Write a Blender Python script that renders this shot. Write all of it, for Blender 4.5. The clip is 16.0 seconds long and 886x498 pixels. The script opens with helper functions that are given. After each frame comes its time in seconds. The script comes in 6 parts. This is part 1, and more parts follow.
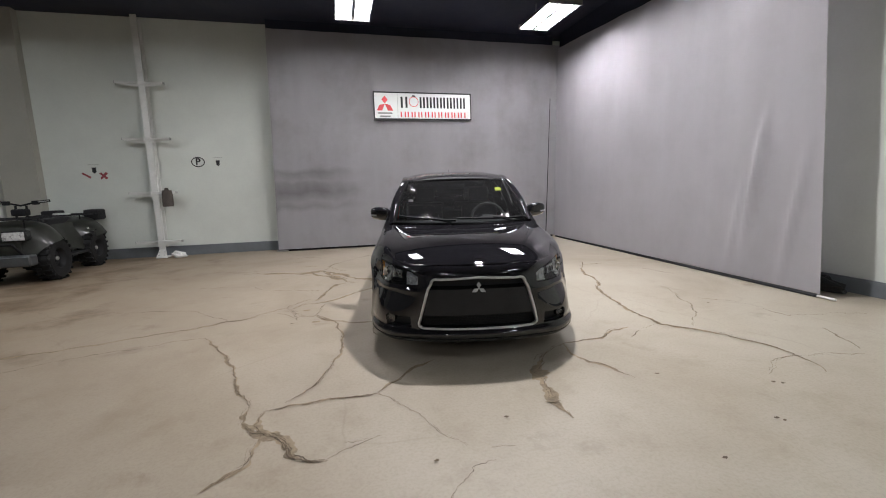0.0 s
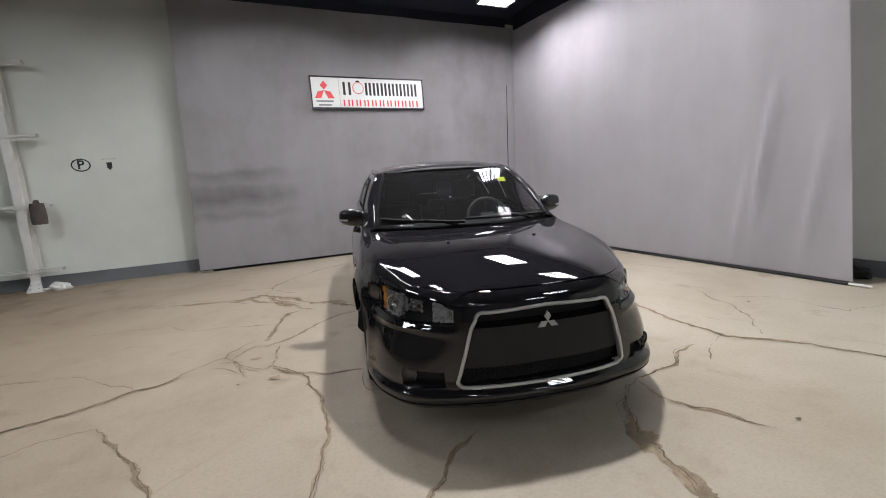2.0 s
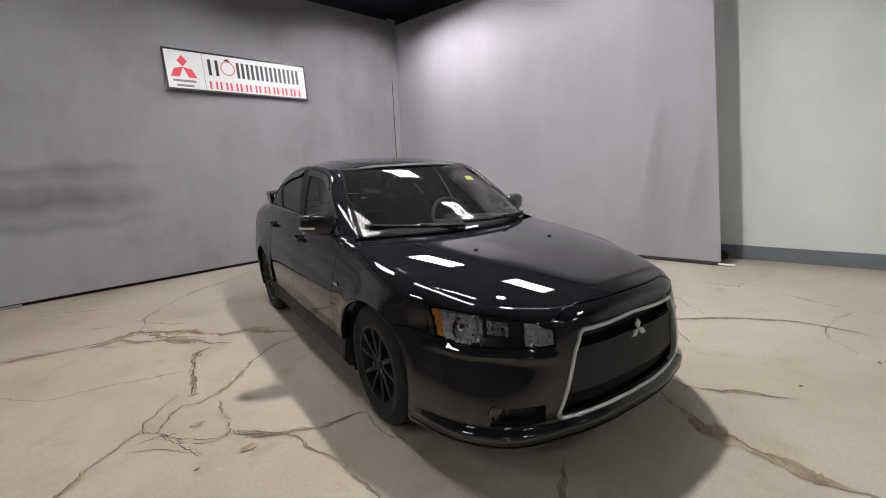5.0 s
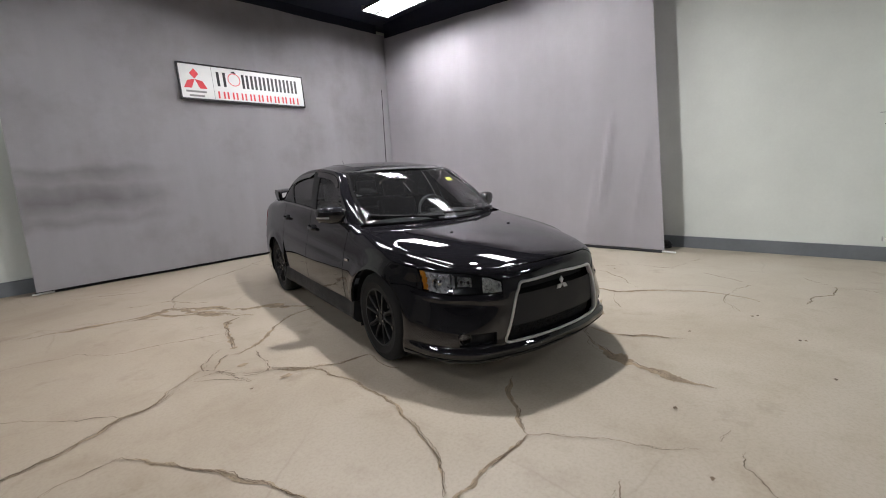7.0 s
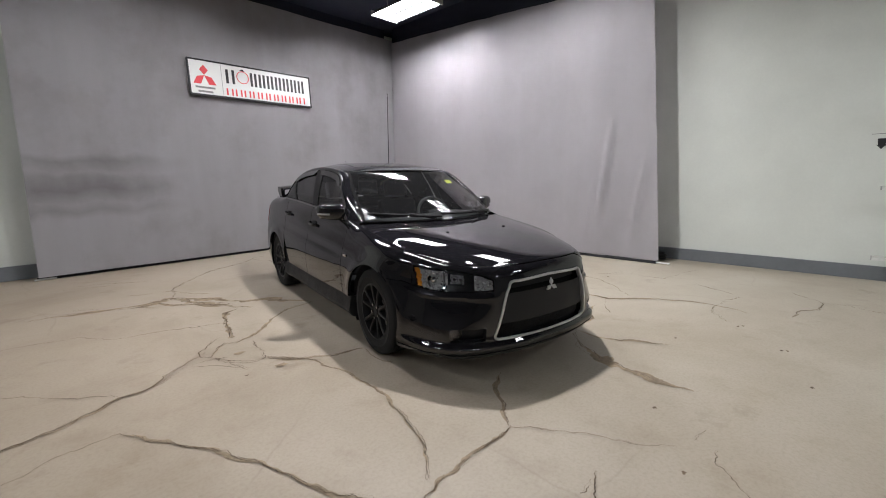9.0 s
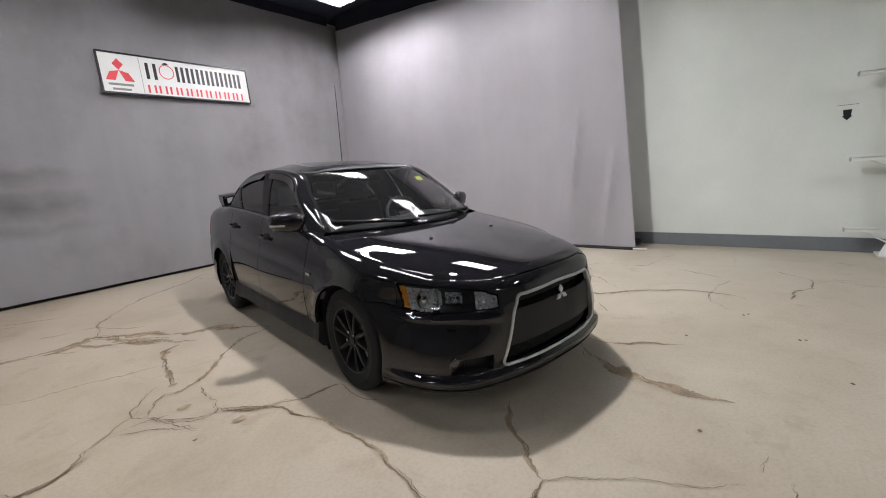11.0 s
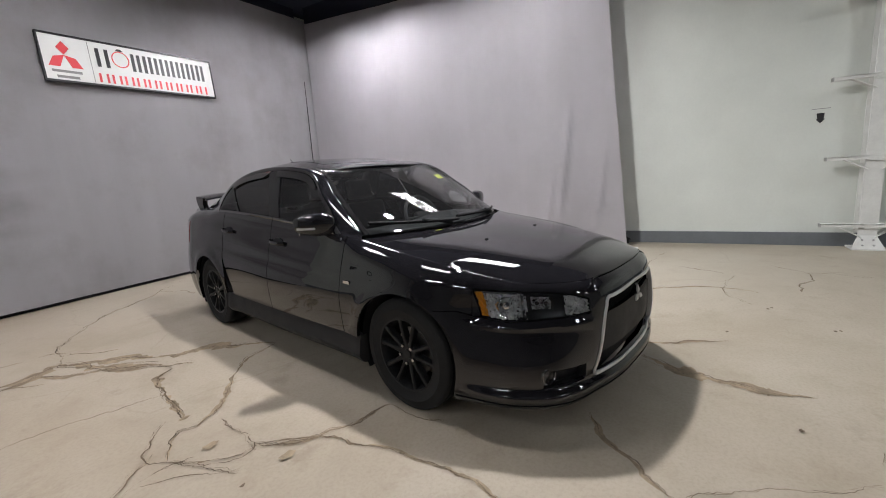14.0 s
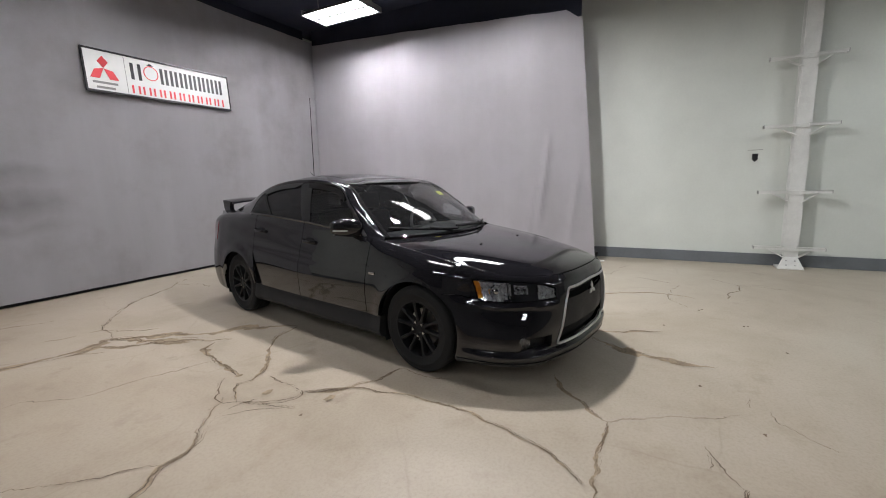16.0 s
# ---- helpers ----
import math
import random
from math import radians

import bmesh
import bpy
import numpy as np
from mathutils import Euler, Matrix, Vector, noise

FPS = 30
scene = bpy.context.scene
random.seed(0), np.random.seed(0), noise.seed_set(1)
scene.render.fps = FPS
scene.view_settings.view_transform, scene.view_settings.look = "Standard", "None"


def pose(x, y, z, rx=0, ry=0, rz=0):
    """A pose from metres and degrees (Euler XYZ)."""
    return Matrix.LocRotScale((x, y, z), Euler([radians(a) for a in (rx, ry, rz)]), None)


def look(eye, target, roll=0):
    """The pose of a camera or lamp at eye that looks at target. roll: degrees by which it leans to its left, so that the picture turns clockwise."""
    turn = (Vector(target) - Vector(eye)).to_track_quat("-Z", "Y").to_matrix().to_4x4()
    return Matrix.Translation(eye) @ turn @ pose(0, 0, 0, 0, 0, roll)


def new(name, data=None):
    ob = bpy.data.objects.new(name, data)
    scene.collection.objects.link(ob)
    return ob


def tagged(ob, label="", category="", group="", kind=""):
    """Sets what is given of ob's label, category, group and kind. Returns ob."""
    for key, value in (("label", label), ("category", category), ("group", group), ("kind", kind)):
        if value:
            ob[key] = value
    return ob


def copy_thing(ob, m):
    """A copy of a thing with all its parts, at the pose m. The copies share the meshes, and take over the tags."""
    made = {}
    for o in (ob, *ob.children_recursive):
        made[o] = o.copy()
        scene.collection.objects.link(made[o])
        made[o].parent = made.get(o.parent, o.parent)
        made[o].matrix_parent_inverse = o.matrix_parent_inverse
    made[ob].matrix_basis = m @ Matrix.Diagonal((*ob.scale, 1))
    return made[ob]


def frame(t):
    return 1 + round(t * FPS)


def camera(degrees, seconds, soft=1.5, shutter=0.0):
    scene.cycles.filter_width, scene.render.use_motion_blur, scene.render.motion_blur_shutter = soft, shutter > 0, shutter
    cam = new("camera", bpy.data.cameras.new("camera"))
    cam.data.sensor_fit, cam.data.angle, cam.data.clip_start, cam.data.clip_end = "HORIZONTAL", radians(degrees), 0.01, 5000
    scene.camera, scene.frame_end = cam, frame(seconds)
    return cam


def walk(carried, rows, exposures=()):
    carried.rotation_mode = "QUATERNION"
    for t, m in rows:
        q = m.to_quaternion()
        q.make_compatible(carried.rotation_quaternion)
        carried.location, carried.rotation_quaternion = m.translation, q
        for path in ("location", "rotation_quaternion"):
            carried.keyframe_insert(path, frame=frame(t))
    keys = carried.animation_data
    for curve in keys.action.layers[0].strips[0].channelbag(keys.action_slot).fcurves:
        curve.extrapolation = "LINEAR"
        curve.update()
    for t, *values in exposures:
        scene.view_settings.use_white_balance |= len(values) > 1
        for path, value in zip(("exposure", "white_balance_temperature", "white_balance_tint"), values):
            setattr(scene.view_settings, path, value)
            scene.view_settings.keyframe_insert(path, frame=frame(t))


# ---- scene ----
import itertools

cam = camera(92.8, 16.0, soft=1.0)
PATH = [
    (0, (-0.055, 0.314, 1.329), (0.401, 2.237, 1.024), -1.5),
    (0.5, (-0.118, 0.614, 1.309), (0.416, 2.518, 1.008), -3.2),
    (1, (-0.206, 0.917, 1.302), (0.369, 2.81, 1.01), -2.8),
    (1.5, (-0.266, 1.227, 1.302), (0.432, 3.082, 1.036), -2.8),
    (2, (-0.313, 1.532, 1.258), (0.453, 3.353, 0.949), -3.7),
    (2.5, (-0.377, 1.793, 1.27), (0.463, 3.578, 0.946), -3.9),
    (3, (-0.496, 2.03, 1.292), (0.447, 3.762, 0.959), -3.9),
    (3.5, (-0.565, 2.267, 1.266), (0.518, 3.91, 0.911), -2.7),
    (4, (-0.645, 2.479, 1.284), (0.556, 4.038, 0.924), -2.3),
    (4.2, (-0.711, 2.519, 1.29), (0.544, 4.034, 0.929), -2.9),
    (6.3, (-1.383, 2.046, 1.323), (0.033, 3.412, 0.967), -3.0),
    (6.5, (-1.457, 1.979, 1.314), (-0.045, 3.349, 0.952), -2.7),
    (7, (-1.534, 1.828, 1.328), (-0.121, 3.198, 0.97), -3.4),
    (7.5, (-1.578, 1.64, 1.297), (-0.166, 3.008, 0.932), -2.3),
    (8, (-1.615, 1.539, 1.301), (-0.205, 2.911, 0.941), -1.5),
    (8.5, (-1.623, 1.593, 1.296), (-0.216, 2.969, 0.941), -1.1),
    (9, (-1.587, 1.734, 1.297), (-0.17, 3.106, 0.965), -1.1),
    (9.5, (-1.527, 1.893, 1.3), (-0.035, 3.185, 0.976), -2.5),
    (9.7, (-1.508, 1.934, 1.305), (0.005, 3.199, 0.975), -2.9),
    (11.8, (-1.288, 2.399, 1.318), (0.261, 3.606, 0.938), -4.3),
    (12, (-1.298, 2.449, 1.318), (0.257, 3.648, 0.937), -3.8),
    (12.5, (-1.338, 2.555, 1.31), (0.246, 3.715, 0.928), -2.9),
    (13, (-1.398, 2.629, 1.313), (0.203, 3.765, 0.932), -2.8),
    (13.5, (-1.436, 2.772, 1.306), (0.211, 3.844, 0.932), -3.3),
    (14, (-1.522, 2.879, 1.313), (0.163, 3.89, 0.944), -4.3),
    (14.5, (-1.715, 2.836, 1.387), (-0.019, 3.849, 1.079), -4.7),
    (15, (-1.961, 2.821, 1.409), (-0.259, 3.823, 1.092), -3.3),
    (15.5, (-2.101, 2.764, 1.42), (-0.372, 3.72, 1.105), -2.1),
    (16, (-2.269, 2.663, 1.382), (-0.526, 3.591, 1.063), -1.6),
]
walk(cam, [(t, look(eye, target, roll)) for t, eye, target, roll in PATH])
# ---- light ----
world = bpy.data.worlds.new("world")
scene.world = world
world.use_nodes = True
world.node_tree.nodes["Background"].inputs["Color"].default_value = (0.6, 0.68, 0.8, 1)
world.node_tree.nodes["Background"].inputs["Strength"].default_value = 0.01
TUBE_POWER, WORN_POWER, DIM_POWER, HALL_POWER, ROUND_POWER = 171.0, 77.0, 66.0, 88.0, 1750.0
CEILING = 4.62
ROUND_LAMP = (1.65, 4.6)
LAMPS = [(3.72, 7.66)]
WORN_LAMPS = [(0.33, 7.75), (0.05, 5.3)]
DIM_LAMPS = [(3.7, 5.05)]
OPEN_LAMPS = [(-4.4, 6.2), (-7.0, 4.0)]
HALL_LAMPS = [(2.8, -1.2), (-2.2, -3.4), (2.8, -6.2), (-7.4, -3.4), (-2.2, -7.4)]


# ---- materials ----
def material(name, color, rough=0.5, metal=0.0, coat=0.0, spec=0.5):
    m = bpy.data.materials.new(name)
    m.use_nodes = True
    b = m.node_tree.nodes["Principled BSDF"]
    b.inputs["Base Color"].default_value = (*color, 1)
    b.inputs["Roughness"].default_value = rough
    b.inputs["Metallic"].default_value = metal
    b.inputs["Coat Weight"].default_value = coat
    b.inputs["Coat Roughness"].default_value = 0.03
    b.inputs["Specular IOR Level"].default_value = spec
    return m


def node(m, kind, **values):
    n = m.node_tree.nodes.new(kind)
    for key, v in values.items():
        n.inputs[key.replace("_", " ")].default_value = v
    return n


def link(m, a, out, b, inp):
    m.node_tree.links.new(a.outputs[out], b.inputs[inp])


def bsdf(m):
    return m.node_tree.nodes["Principled BSDF"]


def ramp(m, src, out, stops):
    """A colour ramp over src; stops are (position, colour)."""
    r = m.node_tree.nodes.new("ShaderNodeValToRGB")
    while len(r.color_ramp.elements) < len(stops):
        r.color_ramp.elements.new(0.5)
    for e, (p, c) in zip(r.color_ramp.elements, stops):
        e.position, e.color = p, (*c, 1) if len(c) == 3 else c
    link(m, src, out, r, "Fac")
    return r


def mix(m, a, aout, b, bout, fac, fout, mode="MIX"):
    n = m.node_tree.nodes.new("ShaderNodeMix")
    n.data_type, n.blend_type = "RGBA", mode
    m.node_tree.links.new(a.outputs[aout], n.inputs[6])
    m.node_tree.links.new(b.outputs[bout], n.inputs[7])
    if fac is None:
        n.inputs[0].default_value = fout
    else:
        m.node_tree.links.new(fac.outputs[fout], n.inputs[0])
    return n


def mottled(name, color, rough=0.5, amount=0.12, scale=3.0, fine=40.0, bump=0.0, metal=0.0, coat=0.0, rough_var=0.1, stretch=(1, 1, 1)):
    """A material with colour and roughness that vary at a broad and at a fine scale."""
    m = material(name, color, rough, metal, coat)
    co = node(m, "ShaderNodeTexCoord")
    mp = node(m, "ShaderNodeMapping", Scale=stretch)
    link(m, co, "Object", mp, "Vector")
    broad = node(m, "ShaderNodeTexNoise", Scale=scale, Detail=5.0, Roughness=0.6)
    small = node(m, "ShaderNodeTexNoise", Scale=fine, Detail=4.0, Roughness=0.6)
    link(m, mp, "Vector", broad, "Vector")
    link(m, mp, "Vector", small, "Vector")
    lo, hi = [c * (1 - amount) for c in color], [min(1, c * (1 + amount)) for c in color]
    r1 = ramp(m, broad, "Fac", [(0.32, lo), (0.68, hi)])
    r2 = ramp(m, small, "Fac", [(0.3, (1 - amount * 0.6,) * 3), (0.7, (1.0,) * 3)])
    mx = mix(m, r1, "Color", r2, "Color", None, 1.0, "MULTIPLY")
    link(m, mx, 2, bsdf(m), "Base Color")
    rr = ramp(m, broad, "Fac", [(0.3, (max(0, rough - rough_var),) * 3), (0.7, (min(1, rough + rough_var),) * 3)])
    link(m, rr, "Color", bsdf(m), "Roughness")
    if bump:
        bp = node(m, "ShaderNodeBump", Strength=bump, Distance=0.01)
        link(m, small, "Fac", bp, "Height")
        link(m, bp, "Normal", bsdf(m), "Normal")
    return m


def glowing(name, color, strength):
    m = material(name, color, 0.5)
    bsdf(m).inputs["Emission Color"].default_value = (*color, 1)
    bsdf(m).inputs["Emission Strength"].default_value = strength
    return m


def glass(name, color, rough=0.0, dust_haze=0.0):
    """Thin tinted glass: a clear pane that lets light straight through, with a mirror sheen and a dusty pale film that
    paints in haze.
    """
    m = bpy.data.materials.new(name)
    m.use_nodes = True
    t = m.node_tree
    t.nodes.remove(t.nodes["Principled BSDF"])
    out = t.nodes["Material Output"]
    clear, shine = t.nodes.new("ShaderNodeBsdfTransparent"), t.nodes.new("ShaderNodeBsdfGlossy")
    clear.inputs["Color"].default_value = (*color, 1)
    shine.inputs["Roughness"].default_value = rough
    f, mx = t.nodes.new("ShaderNodeFresnel"), t.nodes.new("ShaderNodeMixShader")
    f.inputs["IOR"].default_value = 1.5
    t.links.new(f.outputs[0], mx.inputs[0])
    film, soil = t.nodes.new("ShaderNodeBsdfDiffuse"), t.nodes.new("ShaderNodeMixShader")
    film.inputs["Color"].default_value = (0.7, 0.7, 0.72, 1)
    soil.inputs[0].default_value = dust_haze
    t.links.new(clear.outputs[0], soil.inputs[1])
    t.links.new(film.outputs[0], soil.inputs[2])
    t.links.new(soil.outputs[0], mx.inputs[1])
    t.links.new(shine.outputs[0], mx.inputs[2])
    t.links.new(mx.outputs[0], out.inputs["Surface"])
    return m


def concrete():
    m = material("worn_concrete", (0.45, 0.4, 0.33), 0.6)
    co = node(m, "ShaderNodeTexCoord")
    big = node(m, "ShaderNodeTexNoise", Scale=0.55, Detail=6.0, Roughness=0.62, Distortion=0.4)
    mid = node(m, "ShaderNodeTexNoise", Scale=3.2, Detail=8.0, Roughness=0.65, Distortion=0.1)
    fine = node(m, "ShaderNodeTexNoise", Scale=55.0, Detail=5.0, Roughness=0.7)
    for n in (big, mid, fine):
        link(m, co, "Object", n, "Vector")
    base = ramp(m, big, "Fac", [(0.3, (0.395, 0.33, 0.256)), (0.5, (0.472, 0.41, 0.333)), (0.7, (0.52, 0.463, 0.388))])
    blot = ramp(m, mid, "Fac", [(0.3, (0.72, 0.66, 0.58)), (0.47, (0.95, 0.94, 0.92)), (0.62, (1, 1, 1))])
    a = mix(m, base, "Color", blot, "Color", None, 0.55, "MULTIPLY")
    spk = ramp(m, fine, "Fac", [(0.28, (0.8, 0.79, 0.77)), (0.55, (1, 1, 1))])
    b = mix(m, a, 2, spk, "Color", None, 0.7, "MULTIPLY")
    # brown oil stains towards the quad bike's corner and along the back
    st = node(m, "ShaderNodeTexNoise", Scale=1.5, Detail=8.0, Roughness=0.66, Distortion=0.25)
    link(m, co, "Object", st, "Vector")
    where = node(m, "ShaderNodeSeparateXYZ")
    link(m, co, "Object", where, "Vector")
    lift = node(m, "ShaderNodeMapRange")
    lift.inputs[1].default_value, lift.inputs[2].default_value, lift.inputs[3].default_value, lift.inputs[4].default_value = -1.2, -4.6, 0.0, 0.2
    link(m, where, "X", lift, 0)
    more = node(m, "ShaderNodeMath")
    more.operation = "ADD"
    link(m, st, "Fac", more, 0)
    link(m, lift, 0, more, 1)
    sr = ramp(m, more, 0, [(0.61, (0, 0, 0)), (0.78, (1, 1, 1))])
    brown = node(m, "ShaderNodeRGB")
    brown.outputs[0].default_value = (0.2, 0.14, 0.085, 1)
    half = node(m, "ShaderNodeMath")
    half.operation = "MULTIPLY"
    half.inputs[1].default_value = 0.7
    link(m, sr, "Color", half, 0)
    c = mix(m, b, 2, brown, 0, half, 0)
    # hairline cracks
    wob = node(m, "ShaderNodeTexNoise", Scale=2.0, Detail=4.0)
    link(m, co, "Object", wob, "Vector")
    add = node(m, "ShaderNodeMixRGB")
    add.inputs["Fac"].default_value = 0.16
    link(m, co, "Object", add, "Color1")
    link(m, wob, "Color", add, "Color2")
    vo = node(m, "ShaderNodeTexVoronoi", Scale=0.85)
    vo.feature = "DISTANCE_TO_EDGE"
    link(m, add, "Color", vo, "Vector")
    vr = ramp(m, vo, "Distance", [(0.0, (1, 1, 1)), (0.006, (0, 0, 0))])
    gate = ramp(m, big, "Fac", [(0.48, (0, 0, 0)), (0.56, (1, 1, 1))])
    hair = node(m, "ShaderNodeMath")
    hair.operation = "MULTIPLY"
    link(m, vr, "Color", hair, 0)
    link(m, gate, "Color", hair, 1)
    h2 = node(m, "ShaderNodeMath")
    h2.operation = "MULTIPLY"
    h2.inputs[1].default_value = 0.18
    link(m, hair, 0, h2, 0)
    d = mix(m, c, 2, brown, 0, h2, 0)
    # the whole floor colour turns darker and browner, smoothly towards negative x
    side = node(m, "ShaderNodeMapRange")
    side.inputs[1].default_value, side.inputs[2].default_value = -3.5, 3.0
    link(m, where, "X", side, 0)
    graded = ramp(m, side, 0, [(0.0, (0.68, 0.61, 0.54)), (0.3, (0.79, 0.755, 0.715)), (0.52, (0.925, 0.915, 0.89)), (0.8, (0.965, 1.0, 1.0))])
    d = mix(m, d, 2, graded, "Color", None, 1.0, "MULTIPLY")
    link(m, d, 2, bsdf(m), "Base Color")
    rr = ramp(m, mid, "Fac", [(0.3, (0.42,) * 3), (0.7, (0.62,) * 3)])
    link(m, rr, "Color", bsdf(m), "Roughness")
    bp = node(m, "ShaderNodeBump", Strength=0.035, Distance=0.003)
    link(m, fine, "Fac", bp, "Height")
    link(m, bp, "Normal", bsdf(m), "Normal")
    return m


def curtain_cloth(name, stained):
    m = material(name, (0.3, 0.29, 0.3), 0.85, spec=0.2)
    co = node(m, "ShaderNodeTexCoord")
    mp = node(m, "ShaderNodeMapping", Scale=(1.0, 1.0, 0.12))
    link(m, co, "Object", mp, "Vector")
    streak = node(m, "ShaderNodeTexNoise", Scale=2.2, Detail=4.0, Roughness=0.55)
    link(m, mp, "Vector", streak, "Vector")
    soil = node(m, "ShaderNodeTexNoise", Scale=1.3, Detail=6.0, Roughness=0.62)
    link(m, co, "Object", soil, "Vector")
    weave = node(m, "ShaderNodeTexNoise", Scale=220.0, Detail=2.0)
    link(m, co, "Object", weave, "Vector")
    # the back cloth has a darker base tone than the side cloth
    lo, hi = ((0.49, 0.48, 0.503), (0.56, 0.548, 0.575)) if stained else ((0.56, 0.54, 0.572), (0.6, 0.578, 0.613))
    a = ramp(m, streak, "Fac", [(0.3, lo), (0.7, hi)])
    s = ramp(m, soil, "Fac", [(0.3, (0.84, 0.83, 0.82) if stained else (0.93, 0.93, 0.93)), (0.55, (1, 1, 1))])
    b = mix(m, a, "Color", s, "Color", None, 1.0, "MULTIPLY")
    last, key = b, 2
    if stained:
        # three level smears where cars have rubbed the cloth
        sep = node(m, "ShaderNodeSeparateXYZ")
        wob = node(m, "ShaderNodeTexNoise", Scale=2.5, Detail=5.0)
        link(m, co, "Object", wob, "Vector")
        link(m, co, "Object", sep, "Vector")
        run = node(m, "ShaderNodeMath")
        run.operation = "MULTIPLY_ADD"
        run.inputs[1].default_value = 0.25
        link(m, wob, "Fac", run, 0)
        link(m, sep, "Z", run, 2)
        band = ramp(m, run, 0, [(0.0, (0, 0, 0)), (0.95 / 4, (0, 0, 0)), (1.06 / 4, (0.55,) * 3), (1.16 / 4, (0.2,) * 3), (1.36 / 4, (0.95,) * 3), (1.54 / 4, (0.55,) * 3), (1.6 / 4, (0.15,) * 3), (1.76 / 4, (0.65,) * 3), (1.86 / 4, (0, 0, 0))])
        sc = node(m, "ShaderNodeMath")
        sc.operation = "MULTIPLY"
        sc.inputs[1].default_value = 0.25
        link(m, run, 0, sc, 0)
        link(m, sc, 0, band, "Fac")
        wx = node(m, "ShaderNodeMath")
        wx.operation = "MULTIPLY_ADD"
        wx.inputs[1].default_value = 0.9
        link(m, wob, "Fac", wx, 0)
        link(m, sep, "X", wx, 2)
        sx = node(m, "ShaderNodeMapRange")
        sx.inputs[1].default_value, sx.inputs[2].default_value = -2.0, 3.0
        link(m, wx, 0, sx, 0)
        side = ramp(m, sx, 0, [(0.14, (0, 0, 0)), (0.24, (1, 1, 1)), (0.42, (1, 1, 1)), (0.62, (0, 0, 0))])
        both = node(m, "ShaderNodeMath")
        both.operation = "MULTIPLY"
        link(m, band, "Color", both, 0)
        link(m, side, "Color", both, 1)
        soft = node(m, "ShaderNodeMath")
        soft.operation = "MULTIPLY"
        soft.inputs[1].default_value = 0.5
        link(m, both, 0, soft, 0)
        grime = node(m, "ShaderNodeRGB")
        grime.outputs[0].default_value = (0.1, 0.085, 0.08, 1)
        last, key = mix(m, b, 2, grime, 0, soft, 0), 2
    link(m, last, key, bsdf(m), "Base Color")
    bp = node(m, "ShaderNodeBump", Strength=0.12, Distance=0.003)
    link(m, weave, "Fac", bp, "Height")
    link(m, bp, "Normal", bsdf(m), "Normal")
    bsdf(m).inputs["Sheen Weight"].default_value = 0.15
    return m


def car_paint():
    m = material("black_car_paint", (0.006, 0.006, 0.007), 0.6, 0.0, 1.0)
    co = node(m, "ShaderNodeTexCoord")
    dust_haze = node(m, "ShaderNodeTexNoise", Scale=4.0, Detail=7.0, Roughness=0.7)
    link(m, co, "Object", dust_haze, "Vector")
    r = ramp(m, dust_haze, "Fac", [(0.35, (0.0105, 0.0101, 0.0122)), (0.75, (0.0155, 0.015, 0.0178))])
    link(m, r, "Color", bsdf(m), "Base Color")
    rr = ramp(m, dust_haze, "Fac", [(0.35, (0.0,) * 3), (0.75, (0.012,) * 3)])
    link(m, rr, "Color", bsdf(m), "Coat Roughness")
    bsdf(m).inputs["Coat IOR"].default_value = 1.62
    bsdf(m).inputs["Specular IOR Level"].default_value = 0.0
    return m


FLOOR = concrete()
CRACK = mottled("crack_dirt", (0.17, 0.125, 0.085), 0.9, 0.45, 7.0, 45.0, 0.3)
PATCH = mottled("crumbled_concrete", (0.345, 0.272, 0.188), 0.9, 0.35, 9.0, 70.0, 0.5)
WALL = mottled("pale_green_wall_paint", (0.68, 0.71, 0.665), 0.55, 0.05, 1.2, 30.0, 0.05)
BEIGE = mottled("beige_wall_paint", (0.42, 0.41, 0.36), 0.6, 0.06, 1.5, 30.0, 0.05)
BASE = mottled("grey_base_paint", (0.16, 0.175, 0.19), 0.5, 0.12, 2.0, 25.0, 0.1)
DARK_WALL = mottled("dark_hall_wall", (0.2, 0.2, 0.2), 0.7, 0.15, 0.6, 20.0)
CEIL = mottled("navy_ceiling_paint", (0.022, 0.026, 0.05), 0.7, 0.2, 1.0, 12.0)
WHITE_STEEL = mottled("white_painted_steel", (0.74, 0.745, 0.72), 0.45, 0.08, 4.0, 40.0, 0.06)
ZINC = mottled("galvanised_steel", (0.5, 0.5, 0.49), 0.4, 0.15, 6.0, 60.0, metal=0.7)
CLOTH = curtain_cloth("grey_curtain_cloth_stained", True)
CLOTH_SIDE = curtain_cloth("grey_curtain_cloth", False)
BLACK = material("black_matt", (0.018, 0.018, 0.02), 0.7, spec=0.15)
HEM = mottled("hem_gap_shade", (0.02, 0.02, 0.022), 0.8, 0.3)
TUBE = glowing("lit_fluorescent_tube", (0.98, 0.955, 1.0), TUBE_POWER)
WORN_TUBE = glowing("worn_fluorescent_tube", (0.98, 0.96, 0.98), WORN_POWER)
DIM_TUBE = glowing("failing_fluorescent_tube", (0.97, 0.96, 0.98), DIM_POWER)
OLD_TUBE = glowing("dimmer_fluorescent_tube", (0.93, 0.965, 1.0), HALL_POWER)
DIFFUSER = glowing("lit_round_diffuser", (0.99, 0.965, 0.97), ROUND_POWER)
REFLECTOR = material("aluminium_reflector", (0.08, 0.08, 0.08), 0.5)
SIGN_WHITE = mottled("white_sign_face", (0.74, 0.74, 0.73), 0.4, 0.03)
SIGN_RED = material("red_vinyl", (0.72, 0.06, 0.075), 0.4)
RED_MARKER = mottled("faded_red_marker", (0.34, 0.07, 0.08), 0.6, 0.3, 20.0, 90.0)
SIGN_BLACK = material("black_vinyl", (0.012, 0.012, 0.014), 0.4)
